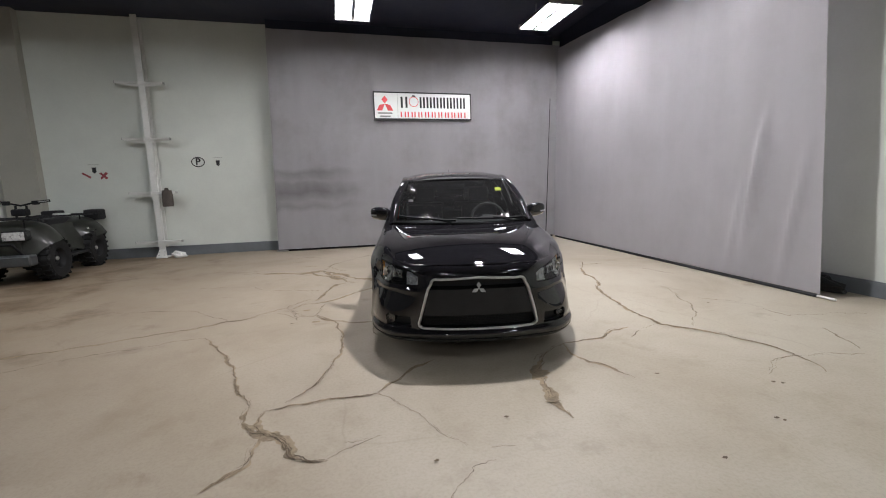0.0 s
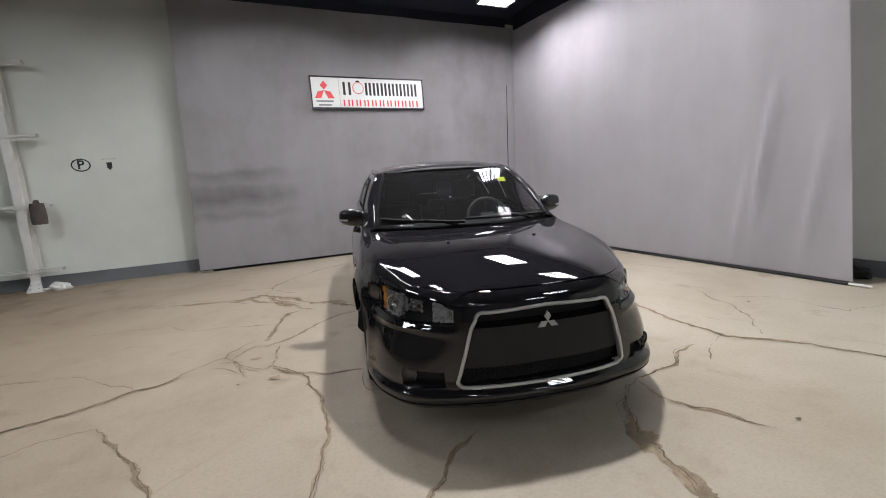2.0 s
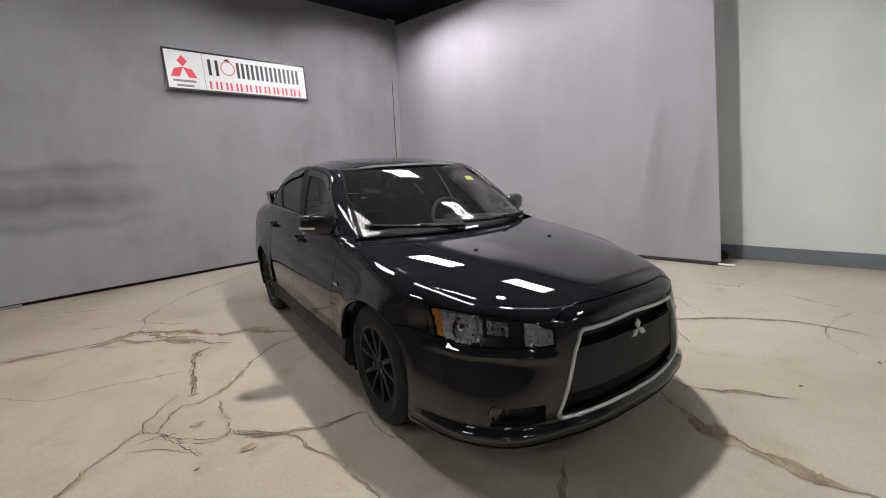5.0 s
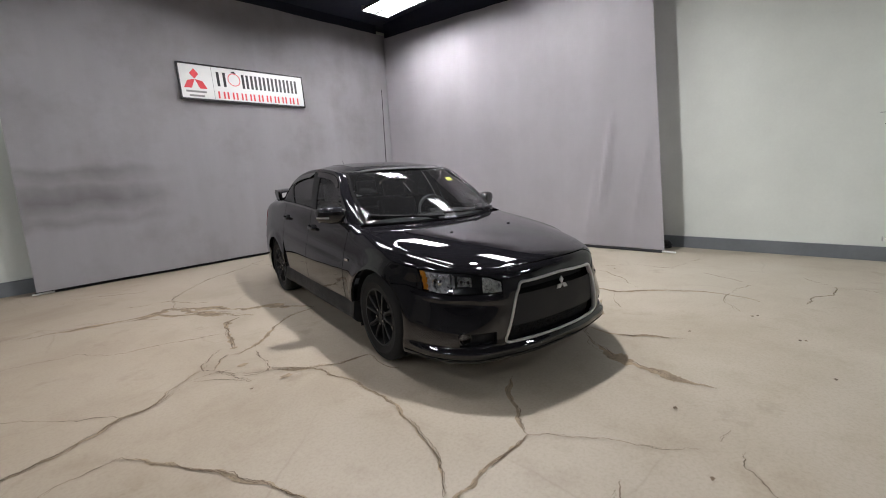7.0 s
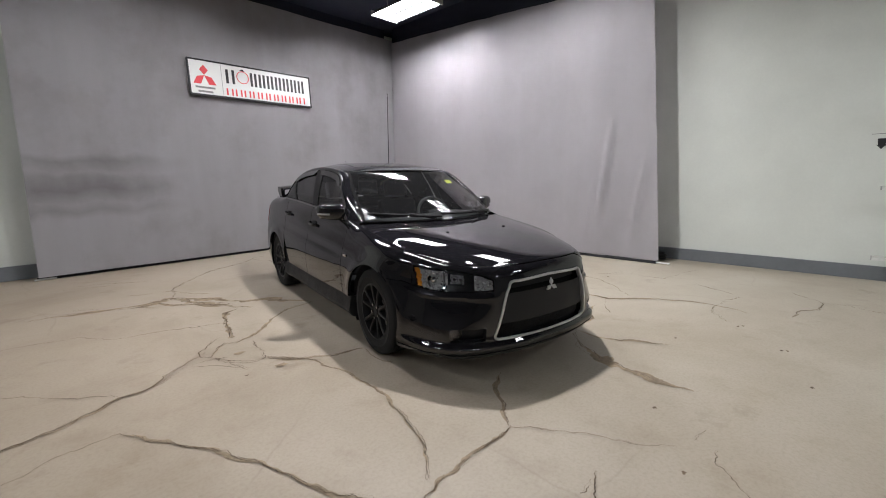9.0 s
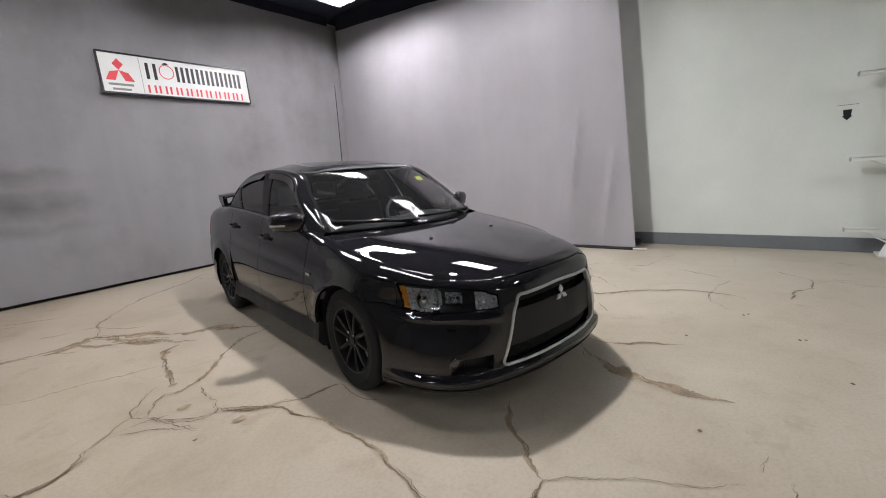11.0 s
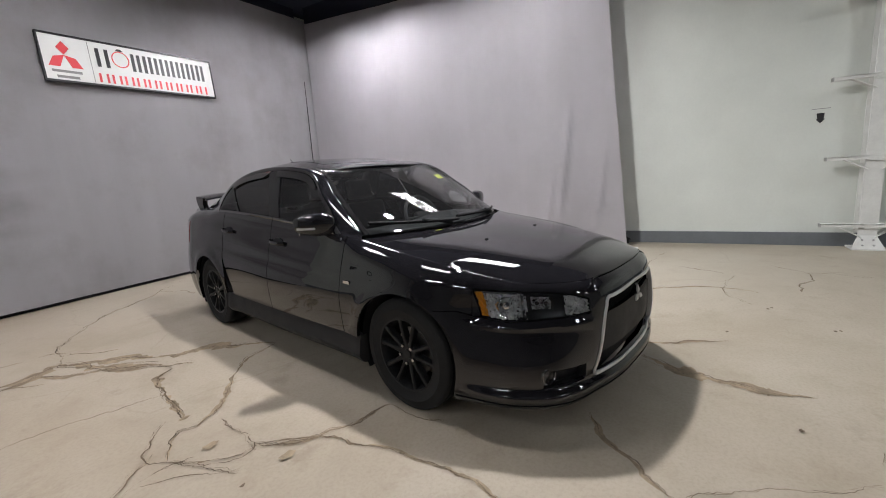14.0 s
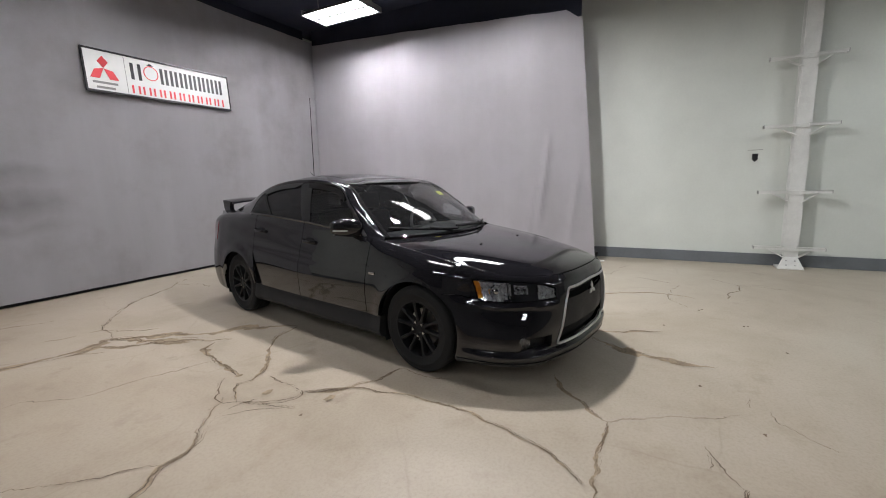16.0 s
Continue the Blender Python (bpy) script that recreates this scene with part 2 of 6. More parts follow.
SIGN_GREY = material("grey_vinyl", (0.22, 0.22, 0.22), 0.4)
PAINT = car_paint()
GLOSS_BLACK = material("gloss_black_trim", (0.006, 0.006, 0.006), 0.1, 0.0, 0.5)
PLASTIC = mottled("black_textured_plastic", (0.024, 0.024, 0.026), 0.6, 0.2, 8.0, 120.0, 0.2)
bsdf(PLASTIC).inputs["Specular IOR Level"].default_value = 0.25
RUBBER = mottled("tyre_rubber", (0.02, 0.02, 0.021), 0.8, 0.25, 6.0, 90.0, 0.2)
bsdf(RUBBER).inputs["Specular IOR Level"].default_value = 0.25
WHEEL = mottled("satin_black_alloy", (0.015, 0.015, 0.017), 0.45, 0.2, 5.0, 60.0)
bsdf(WHEEL).inputs["Specular IOR Level"].default_value = 0.2
STEEL = material("brake_disc_steel", (0.35, 0.34, 0.33), 0.35, 1.0)
CHROME = material("chrome", (0.75, 0.75, 0.76), 0.1, 1.0)
SATIN_CHROME = mottled("satin_chrome", (0.6, 0.6, 0.615), 0.38, 0.08, 8.0, 60.0, metal=0.65)
# the last value of each pane paints pale haze over the dark cabin
WINDSHIELD = glass("windshield_glass", (0.66, 0.69, 0.69), 0.0, 0.015)
TINTED = glass("tinted_side_glass", (0.05, 0.052, 0.055), 0.0, 0.018)
SIDE_GLASS = glass("lightly_tinted_glass", (0.66, 0.68, 0.68), 0.0, 0.008)
LENS = glass("clear_lamp_lens", (0.86, 0.87, 0.88))
AMBER = material("amber_reflector", (1.0, 0.4, 0.02), 0.35, 0.3, 1.0)
RED_LENS = material("red_tail_lens", (0.2, 0.008, 0.008), 0.1, 0.0, 1.0)
LAMP_BLACK = material("lamp_housing_black", (0.02, 0.02, 0.022), 0.25)
LAMP_BRIGHT = mottled("bright_lamp_reflector", (0.95, 0.95, 0.96), 0.3, 0.3, 30.0, 140.0, metal=0.4, rough_var=0.08)
FOG_CHROME = material("dark_fog_lamp_chrome", (0.16, 0.16, 0.165), 0.25, 1.0)
LAMP_CHROME = material("smoked_lamp_chrome", (0.55, 0.55, 0.56), 0.16, 1.0)
SEAT = mottled("charcoal_seat_cloth", (0.03, 0.03, 0.032), 0.9, 0.2, 10.0, 200.0, 0.2)
DASH = mottled("charcoal_dash_plastic", (0.035, 0.035, 0.037), 0.6, 0.15, 8.0, 200.0, 0.15)
DULL_BLACK = material("dull_black", (0.006, 0.006, 0.007), 0.8, spec=0.1)
STICKER = material("yellow_sticker", (0.75, 0.82, 0.06), 0.5)
CAMO = mottled("green_quad_plastic", (0.018, 0.0195, 0.015), 0.45, 0.5, 7.0, 30.0, coat=0.3)
RAG = mottled("white_rag_cloth", (0.7, 0.7, 0.68), 0.9, 0.1, 12.0, 80.0, 0.3)
BAG = mottled("brown_canvas", (0.1, 0.085, 0.075), 0.85, 0.2, 9.0, 120.0, 0.3)
SACK = mottled("black_sack_plastic", (0.012, 0.012, 0.013), 0.4, 0.3, 9.0, 40.0, 0.3)
SHUTTER = mottled("grey_shutter_steel", (0.09, 0.095, 0.1), 0.5, 0.15, 5.0, 40.0, metal=0.3)


# ---- mesh helpers ----
def finish(ob, bm, mat, smooth=True, angle=40):
    bmesh.ops.recalc_face_normals(bm, faces=bm.faces)
    bm.to_mesh(ob.data)
    bm.free()
    for m in mat if isinstance(mat, (list, tuple)) else [mat]:
        ob.data.materials.append(m)
    if smooth:
        for p in ob.data.polygons:
            p.use_smooth = True
        ob.data.set_sharp_from_angle(angle=radians(angle))
    return ob


def part(name, bm, mat, parent=None, label="", m=None, smooth=True, angle=40):
    """Links a bmesh as one mesh object, under parent if there is one."""
    ob = new(name, bpy.data.meshes.new(name))
    finish(ob, bm, mat, smooth, angle)
    if parent:
        ob.parent = parent
    if m is not None:
        ob.matrix_basis = m
    return tagged(ob, label)


def thing(name, m, label, category, group=""):
    ob = new(name)
    ob.empty_display_size = 0.2
    ob.matrix_basis = m
    return tagged(ob, label, category, group)


def box(bm, x0, x1, y0, y1, z0, z1, bevel=0.0, seg=2):
    g = bmesh.ops.create_cube(bm, size=1.0)
    vs = g["verts"]
    for v in vs:
        v.co = Vector(((x0 + x1) / 2 + v.co.x * (x1 - x0), (y0 + y1) / 2 + v.co.y * (y1 - y0), (z0 + z1) / 2 + v.co.z * (z1 - z0)))
    if bevel:
        es = list({e for v in vs for e in v.link_edges})
        bmesh.ops.bevel(bm, geom=es, offset=bevel, segments=seg, affect="EDGES", profile=0.7)
    return bm


def boxed(*a, **k):
    return box(bmesh.new(), *a, **k)


def turned(bm, m, verts=None):
    bmesh.ops.transform(bm, matrix=m, verts=verts or bm.verts)
    return bm


def rod(bm, a, b, r, seg=10, r2=None, caps=True):
    a, b = Vector(a), Vector(b)
    g = bmesh.ops.create_cone(bm, cap_ends=caps, segments=seg, radius1=r, radius2=r if r2 is None else r2, depth=(b - a).length)
    q = (b - a).to_track_quat("Z", "Y").to_matrix().to_4x4()
    bmesh.ops.transform(bm, matrix=Matrix.Translation((a + b) / 2) @ q, verts=g["verts"])
    return bm


def lathe(bm, profile, seg=48, axis="x"):
    """Turns a profile of (radius, along) round an axis."""
    rings = []
    for k in range(seg):
        a = 2 * math.pi * k / seg
        row = []
        for r, s in profile:
            c, d = r * math.cos(a), r * math.sin(a)
            row.append(bm.verts.new((s, c, d) if axis == "x" else (c, d, s)))
        rings.append(row)
    for k in range(seg):
        p, q = rings[k], rings[(k + 1) % seg]
        for i in range(len(profile) - 1):
            bm.faces.new((p[i], p[i + 1], q[i + 1], q[i]))
    return bm


def sheet(bm, rows, close=False, mat=0):
    """Faces over rows of points."""
    vs = [[bm.verts.new(p) for p in row] for row in rows]
    for i in range(len(vs) - 1):
        for j in range(len(vs[0]) - 1):
            f = bm.faces.new((vs[i][j], vs[i][j + 1], vs[i + 1][j + 1], vs[i + 1][j]))
            f.material_index = mat
    return vs


def sweep(bm, pts, section, closed=False):
    """Carries a flat section of (side, up) along a path of points with their outward normals: pts = [(point, side, up)]."""
    rings = []
    for p, s, u in pts:
        rings.append([bm.verts.new(Vector(p) + Vector(s) * a + Vector(u) * b) for a, b in section])
    n, m = len(rings), len(section)
    for i in range(n if closed else n - 1):
        a, b = rings[i], rings[(i + 1) % n]
        for j in range(m):
            bm.faces.new((a[j], a[(j + 1) % m], b[(j + 1) % m], b[j]))
    if not closed:
        bm.faces.new(rings[0])
        bm.faces.new(rings[-1])
    return bm


def curve(knots):
    """A smooth function through (t, value) knots; values may be vectors."""
    ts = [k[0] for k in knots]
    vs = [Vector(k[1]) if isinstance(k[1], (tuple, list)) else k[1] for k in knots]
    n = len(ts)
    sl = []
    for i in range(n):
        if 0 < i < n - 1:
            h0, h1 = ts[i] - ts[i - 1], ts[i + 1] - ts[i]
            sl.append(((vs[i] - vs[i - 1]) * (h1 / h0) + (vs[i + 1] - vs[i]) * (h0 / h1)) / (h0 + h1))
        else:
            j = 0 if i == 0 else n - 2
            sl.append((vs[j + 1] - vs[j]) / (ts[j + 1] - ts[j]))

    def at(t):
        t = min(max(t, ts[0]), ts[-1])
        i = 0
        while i < n - 2 and t > ts[i + 1]:
            i += 1
        h = ts[i + 1] - ts[i]
        u = (t - ts[i]) / h
        a, b = 2 * u**3 - 3 * u**2 + 1, u**3 - 2 * u**2 + u
        c, d = -2 * u**3 + 3 * u**2, u**3 - u**2
        return vs[i] * a + sl[i] * (h * b) + vs[i + 1] * c + sl[i + 1] * (h * d)

    return at


def linspace(a, b, n):
    return [a + (b - a) * i / (n - 1) for i in range(n)]


def thick(bm, depth):
    """Gives an open sheet a rim of that depth, turned inward."""
    bmesh.ops.recalc_face_normals(bm, faces=bm.faces)
    bmesh.ops.solidify(bm, geom=list(bm.faces), thickness=depth)
    return bm


# ---- the hall ----
BACK, SIDE = 9.58, 4.9
WALL_BACK, WALL_SIDE = 10.05, 5.5
floor_bm = bmesh.new()
bmesh.ops.create_grid(floor_bm, x_segments=40, y_segments=40, size=1.0)
for v in floor_bm.verts:
    v.co = Vector((-3.0 + v.co.x * 9.0, 0.5 + v.co.y * 10.0, 0.0))
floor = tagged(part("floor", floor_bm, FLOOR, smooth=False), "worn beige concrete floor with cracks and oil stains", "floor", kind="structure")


def slab(name, x0, x1, y0, y1, z0, z1, mat, label, category):
    return tagged(part(name, boxed(x0, x1, y0, y1, z0, z1), mat, smooth=False), label, category, kind="structure")


slab("wall_back", -6.2, 5.7, WALL_BACK, WALL_BACK + 0.2, 0, CEILING + 0.3, WALL, "pale green painted hall wall", "wall")
slab("wall_side", WALL_SIDE, WALL_SIDE + 0.2, -9.5, WALL_BACK, 0, CEILING + 0.3, WALL, "pale green painted hall side wall", "wall")
slab("wall_far", -12.2, -12.0, -9.5, 10.25, 0, CEILING + 0.3, DARK_WALL, "dark wall at the far side of the hall", "wall")
slab("wall_front", -12.0, 5.7, -9.7, -9.5, 0, CEILING + 0.3, DARK_WALL, "dark wall behind the camera", "wall")
slab("wall_return", -12.0, -6.2, WALL_BACK, WALL_BACK + 0.2, 0, CEILING + 0.3, BEIGE, "beige painted hall wall", "wall")
slab("ceiling", -12.2, 5.7, -9.7, 10.25, CEILING, CEILING + 0.15, CEIL, "dark navy painted hall ceiling", "ceiling")
slab("baseboard_back", -6.2, 5.4, WALL_BACK - 0.035, WALL_BACK - 0.002, 0.001, 0.2, BASE, "grey painted wall base", "baseboard")
slab("baseboard_side", WALL_SIDE - 0.035, WALL_SIDE - 0.002, -9.4, WALL_BACK - 0.04, 0.001, 0.17, BASE, "grey painted wall base", "baseboard")


def hanging(name, a, b, top, mat, label, wave, flare, seed):
    """A hanging cloth from plan point a to b; top(s): height of the upper edge; wave(s, z): fold depth."""
    bm = bmesh.new()
    a, b = Vector((*a, 0)), Vector((*b, 0))
    side = Vector((-(b - a).y, (b - a).x, 0)).normalized()
    n = int((b - a).length / 0.045)
    rows = []
    for k in range(46):
        f = k / 45
        row = []
        for i in range(n + 1):
            s = i / n
            z = 0.05 + f * (top(s) - 0.05)
            row.append(a.lerp(b, s + flare(s, z)) + side * wave(s * (b - a).length, z) + Vector((0, 0, z)))
        rows.append(row)
    sheet(bm, rows)
    bmesh.ops.solidify(bm, geom=list(bm.faces), thickness=0.006)
    ob = part(name, bm, mat, None, angle=80)
    return tagged(ob, label, "curtain")


def folds(seed, depth):
    def wave(s, z):
        up = z / 4.3
        v = noise.noise(Vector((s * 0.9 + seed, z * 0.12, seed))) * 1.2
        v += noise.noise(Vector((s * 2.4 + seed, z * 0.25 + 3, seed))) * 0.5
        v += noise.noise(Vector((s * 5.5, z * 0.9, seed + 7))) * 0.12
        return depth * v * (0.6 + 0.6 * up)
    return wave


back_fold, side_fold = folds(3.0, 0.028), folds(11.0, 0.04)


def side_wave(s, z):
    # slanting creases near the free edge
    w = side_fold(s, z)
    for at, z0, reach in ((0.78, 1.35, 0.42), (0.86, 0.95, 0.4), (0.72, 1.75, 0.3), (1.05, 0.7, 0.5), (0.3, 0.9, 0.6)):
        d = s - at + 0.2 * (z - z0)
        w += 0.04 * math.exp(-(d / 0.045) ** 2) * math.exp(-((z - z0) / reach) ** 2)
    return w


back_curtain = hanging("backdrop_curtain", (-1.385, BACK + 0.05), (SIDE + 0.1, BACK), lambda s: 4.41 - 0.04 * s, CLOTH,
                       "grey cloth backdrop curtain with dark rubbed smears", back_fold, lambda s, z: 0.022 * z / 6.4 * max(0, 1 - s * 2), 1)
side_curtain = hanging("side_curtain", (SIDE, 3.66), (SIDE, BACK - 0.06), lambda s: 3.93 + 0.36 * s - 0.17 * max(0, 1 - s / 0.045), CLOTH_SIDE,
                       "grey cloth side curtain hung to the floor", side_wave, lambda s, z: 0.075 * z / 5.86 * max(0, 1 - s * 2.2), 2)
back_curtain["group"] = side_curtain["group"] = "photo booth curtains"
# hem bars coloured near black, as the shade in the gap over the floor
bm = rod(bmesh.new(), (-1.4, BACK + 0.13, 0.022), (SIDE, BACK + 0.05, 0.022), 0.02)
part("hem_bar", bm, HEM, back_curtain, "hem bar, darkened for the shaded gap under the curtain")
bm = rod(bmesh.new(), (SIDE + 0.015, 3.7, 0.022), (SIDE + 0.015, BACK - 0.1, 0.022), 0.02)
part("hem_bar", bm, HEM, side_curtain, "hem bar, darkened for the shaded gap under the curtain")
bm = rod(bmesh.new(), (SIDE + 0.015, 3.52, 0.022), (SIDE + 0.015, 3.7, 0.022), 0.013)
part("hem_pipe_end", bm, WHITE_STEEL, side_curtain, "white pipe end sticking out of the hem")
bm = rod(bmesh.new(), (-1.43, BACK + 0.1, 0.018), (-1.2, BACK + 0.1, 0.018), 0.012)
part("hem_pipe_end", bm, WHITE_STEEL, back_curtain, "white pipe end sticking out of the hem")
# added dark strips that stand in for the unlit gap under the ceiling
part("gap_strip", boxed(SIDE + 0.09, SIDE + 0.1, 3.98, BACK, 3.85, CEILING - 0.005), CEIL, side_curtain, "added dark strip for the dark gap above the curtain", smooth=False)
part("gap_strip", boxed(-1.3, SIDE, BACK + 0.17, BACK + 0.18, 4.25, CEILING - 0.005), CEIL, back_curtain, "added dark strip for the dark gap above the curtain", smooth=False)
# added black rod that stands in for the dark gap where both curtains meet
part("corner_gap", rod(bmesh.new(), (SIDE - 0.235, BACK - 0.07, 0.03), (SIDE - 0.165, BACK - 0.07, 3.2), 0.01, 8, 0.005), DULL_BLACK, back_curtain, "black rod for the dark gap down the corner")


# ---- ceiling lamps ----
def high_bay(m, tube, low=0.024):
    lamp = thing("high_bay_lamp", m, "lit white high bay lamp with six fluorescent tubes", "ceiling lamp", "high bay lamps")
    tubes = (-0.245, -0.155, -0.065, 0.065, 0.155, 0.245)
    for x in tubes:
        # a trough of its own over each tube
        bm = bmesh.new()
        prof = [(x - 0.043, 0.006), (x - 0.022, 0.05), (x + 0.022, 0.05), (x + 0.043, 0.006), (x + 0.0435, 0.008), (x + 0.023, 0.053), (x - 0.023, 0.053), (x - 0.0435, 0.008)]
        a = [bm.verts.new((q[0], -0.58, q[1])) for q in prof]
        b = [bm.verts.new((q[0], 0.58, q[1])) for q in prof]
        for i in range(8):
            bm.faces.new((a[i], a[(i + 1) % 8], b[(i + 1) % 8], b[i]))
        part("reflector", bm, REFLECTOR, lamp, smooth=False)
    bm = bmesh.new()
    box(bm, -0.05, 0.05, -0.6, 0.6, 0.06, 0.13, 0.005)
    box(bm, -0.3, 0.3, -0.61, -0.58, -0.005, 0.085, 0.004)
    box(bm, -0.3, 0.3, 0.58, 0.61, -0.005, 0.085, 0.004)
    part("frame", bm, ZINC, lamp)
    for x in tubes:
        part("tube", rod(bmesh.new(), (x, -0.57, low), (x, 0.57, low), 0.0115, 10), tube, lamp, "glowing tube")
    for y in (-0.5, 0.5):
        part("hanger", rod(bmesh.new(), (0, y, 0.12), (0, y, CEILING - 4.19), 0.004, 6), ZINC, lamp)
    return lamp


# lowered tubes in the unseen lamps over the quad bike brighten the wall top
for places, tube, low in ((LAMPS, TUBE, 0.024), (WORN_LAMPS, WORN_TUBE, 0.024), (DIM_LAMPS, DIM_TUBE, 0.024), (OPEN_LAMPS, OLD_TUBE, 0.006), (HALL_LAMPS, OLD_TUBE, 0.024)):
    lamp = high_bay(pose(*places[0], 4.19), tube, low)
    for x, y in places[1:]:
        copy_thing(lamp, pose(x, y, 4.19))


# one round lamp over the car
round_lamp = thing("round_lamp", pose(*ROUND_LAMP, 4.14), "lit round industrial lamp with a finned grey housing", "ceiling lamp")
part("diffuser", lathe(bmesh.new(), [(0.0, 0.0), (0.05, 0.0), (0.1, 0.002)], 40), DIFFUSER, round_lamp, "glowing round diffuser", pose(0, 0, 0, 0, -90, 0))
part("housing", turned(lathe(bmesh.new(), [(0.0, 0.012), (0.102, 0.012), (0.102, -0.004), (0.152, -0.004), (0.152, 0.05), (0.09, 0.09), (0.07, 0.17), (0.0, 0.17)], 40), pose(0, 0, 0, 0, -90, 0)), ZINC, round_lamp)
for k in range(12):
    a = radians(30 * k)
    part("fin", turned(boxed(0.06, 0.14, -0.003, 0.003, 0.05, 0.15, 0.002, 1), pose(0, 0, 0, 0, 0, 30 * k)), ZINC, round_lamp)
part("hanger", rod(bmesh.new(), (0, 0, 0.16), (0, 0, CEILING - 4.14), 0.006, 8), ZINC, round_lamp)


# ---- sign on the backdrop ----
def flat(bm, pts, y=0.0, mat=0):
    f = bm.faces.new([bm.verts.new((x, y, z)) for x, z in pts])
    f.material_index = mat
    return f


def slabbed(pts, depth=0.003):
    """A thin raised shape on the sign's face, from its outline in x and z."""
    bm = bmesh.new()
    f = flat(bm, pts)
    r = bmesh.ops.extrude_face_region(bm, geom=[f])
    bmesh.ops.translate(bm, vec=(0, -depth, 0), verts=[v for v in r["geom"] if isinstance(v, bmesh.types.BMVert)])
    return bm


sign = thing("dealer_sign", pose(1.79, BACK - 0.03, 2.985, -3, 0, 0.6), "white rectangular dealer sign with black border on the curtain", "sign")
W2, H2 = 1.063, 0.281
part("board", boxed(-W2, W2, 0, 0.025, -H2, H2, 0.003), SIGN_WHITE, sign)
bm = bmesh.new()
for x0, x1, z0, z1 in ((-W2, W2, H2 - 0.022, H2 + 0.004), (-W2, W2, -H2 - 0.004, -H2 + 0.022), (-W2 - 0.004, -W2 + 0.018, -H2, H2), (W2 - 0.018, W2 + 0.004, -H2, H2)):
    box(bm, x0, x1, -0.006, 0.028, z0, z1, 0.002, 1)
part("border", bm, SIGN_BLACK, sign, "black border", smooth=False)
part("divider", boxed(-0.562, -0.557, -0.003, 0, -0.25, 0.25), SIGN_GREY, sign, smooth=False)
LX, LZ = -0.83, 0.042
for dia in (
    [(LX, LZ + 0.158), (LX + 0.066, LZ + 0.079), (LX, LZ), (LX - 0.066, LZ + 0.079)],
    [(LX, LZ - 0.004), (LX - 0.06, LZ - 0.145), (LX - 0.172, LZ - 0.145), (LX - 0.112, LZ - 0.03)],
    [(LX, LZ - 0.004), (LX + 0.06, LZ - 0.145), (LX + 0.172, LZ - 0.145), (LX + 0.112, LZ - 0.03)],
):
    part("mark", slabbed(dia), SIGN_RED, sign, "red lozenge", smooth=False)
for z, w in ((-0.155, 0.15), (-0.22, 0.112)):
    part("bar", slabbed([(LX - w, z - 0.015), (LX + w, z - 0.015), (LX + w, z + 0.015), (LX - w, z + 0.015)], 0.002), SIGN_GREY, sign, "small grey lettering bar", smooth=False)


# a dark ring stands for one letter of the upper row, plain bars for the others
def bars(x0, x1, z0, z1, count, mat, skip=(), gap=0.3, stroke=0.34):
    step = (x1 - x0) / count
    for i in range(count):
        if i in skip:
            continue
        a, b = x0 + step * (i + gap / 2), x0 + step * (i + 1 - gap / 2)
        w = (b - a) * stroke
        for c in (a, b - w):
            part("bar", slabbed([(c, z0), (c + w, z0), (c + w, z1), (c, z1)]), mat, sign, smooth=False)


bars(-0.51, -0.33, -0.04, 0.188, 1, SIGN_BLACK, (), 0.2, 0.3)
bars(-0.1, 0.945, -0.04, 0.188, 7, SIGN_BLACK, (), 0.24, 0.36)
bars(-0.52, 0.95, -0.235, -0.122, 10, SIGN_RED, (), 0.24, 0.24)
bm = bmesh.new()
ring = [(Vector((-0.212 + 0.098 * math.cos(a), -0.003, 0.088 + 0.098 * math.sin(a))), Vector((math.cos(a), 0, math.sin(a))), Vector((0, 1, 0))) for a in linspace(0, 2 * math.pi, 41)[:-1]]
sweep(bm, ring, [(-0.006, -0.002), (0.006, -0.002), (0.006, 0.003), (-0.006, 0.003)], True)
part("ring", bm, SIGN_RED, sign, "thin red ring")
part("mark", slabbed([(-0.26, 0.194), (-0.164, 0.194), (-0.195, 0.222), (-0.229, 0.222)]), SIGN_BLACK, sign, "small black peak over the ring", smooth=False)


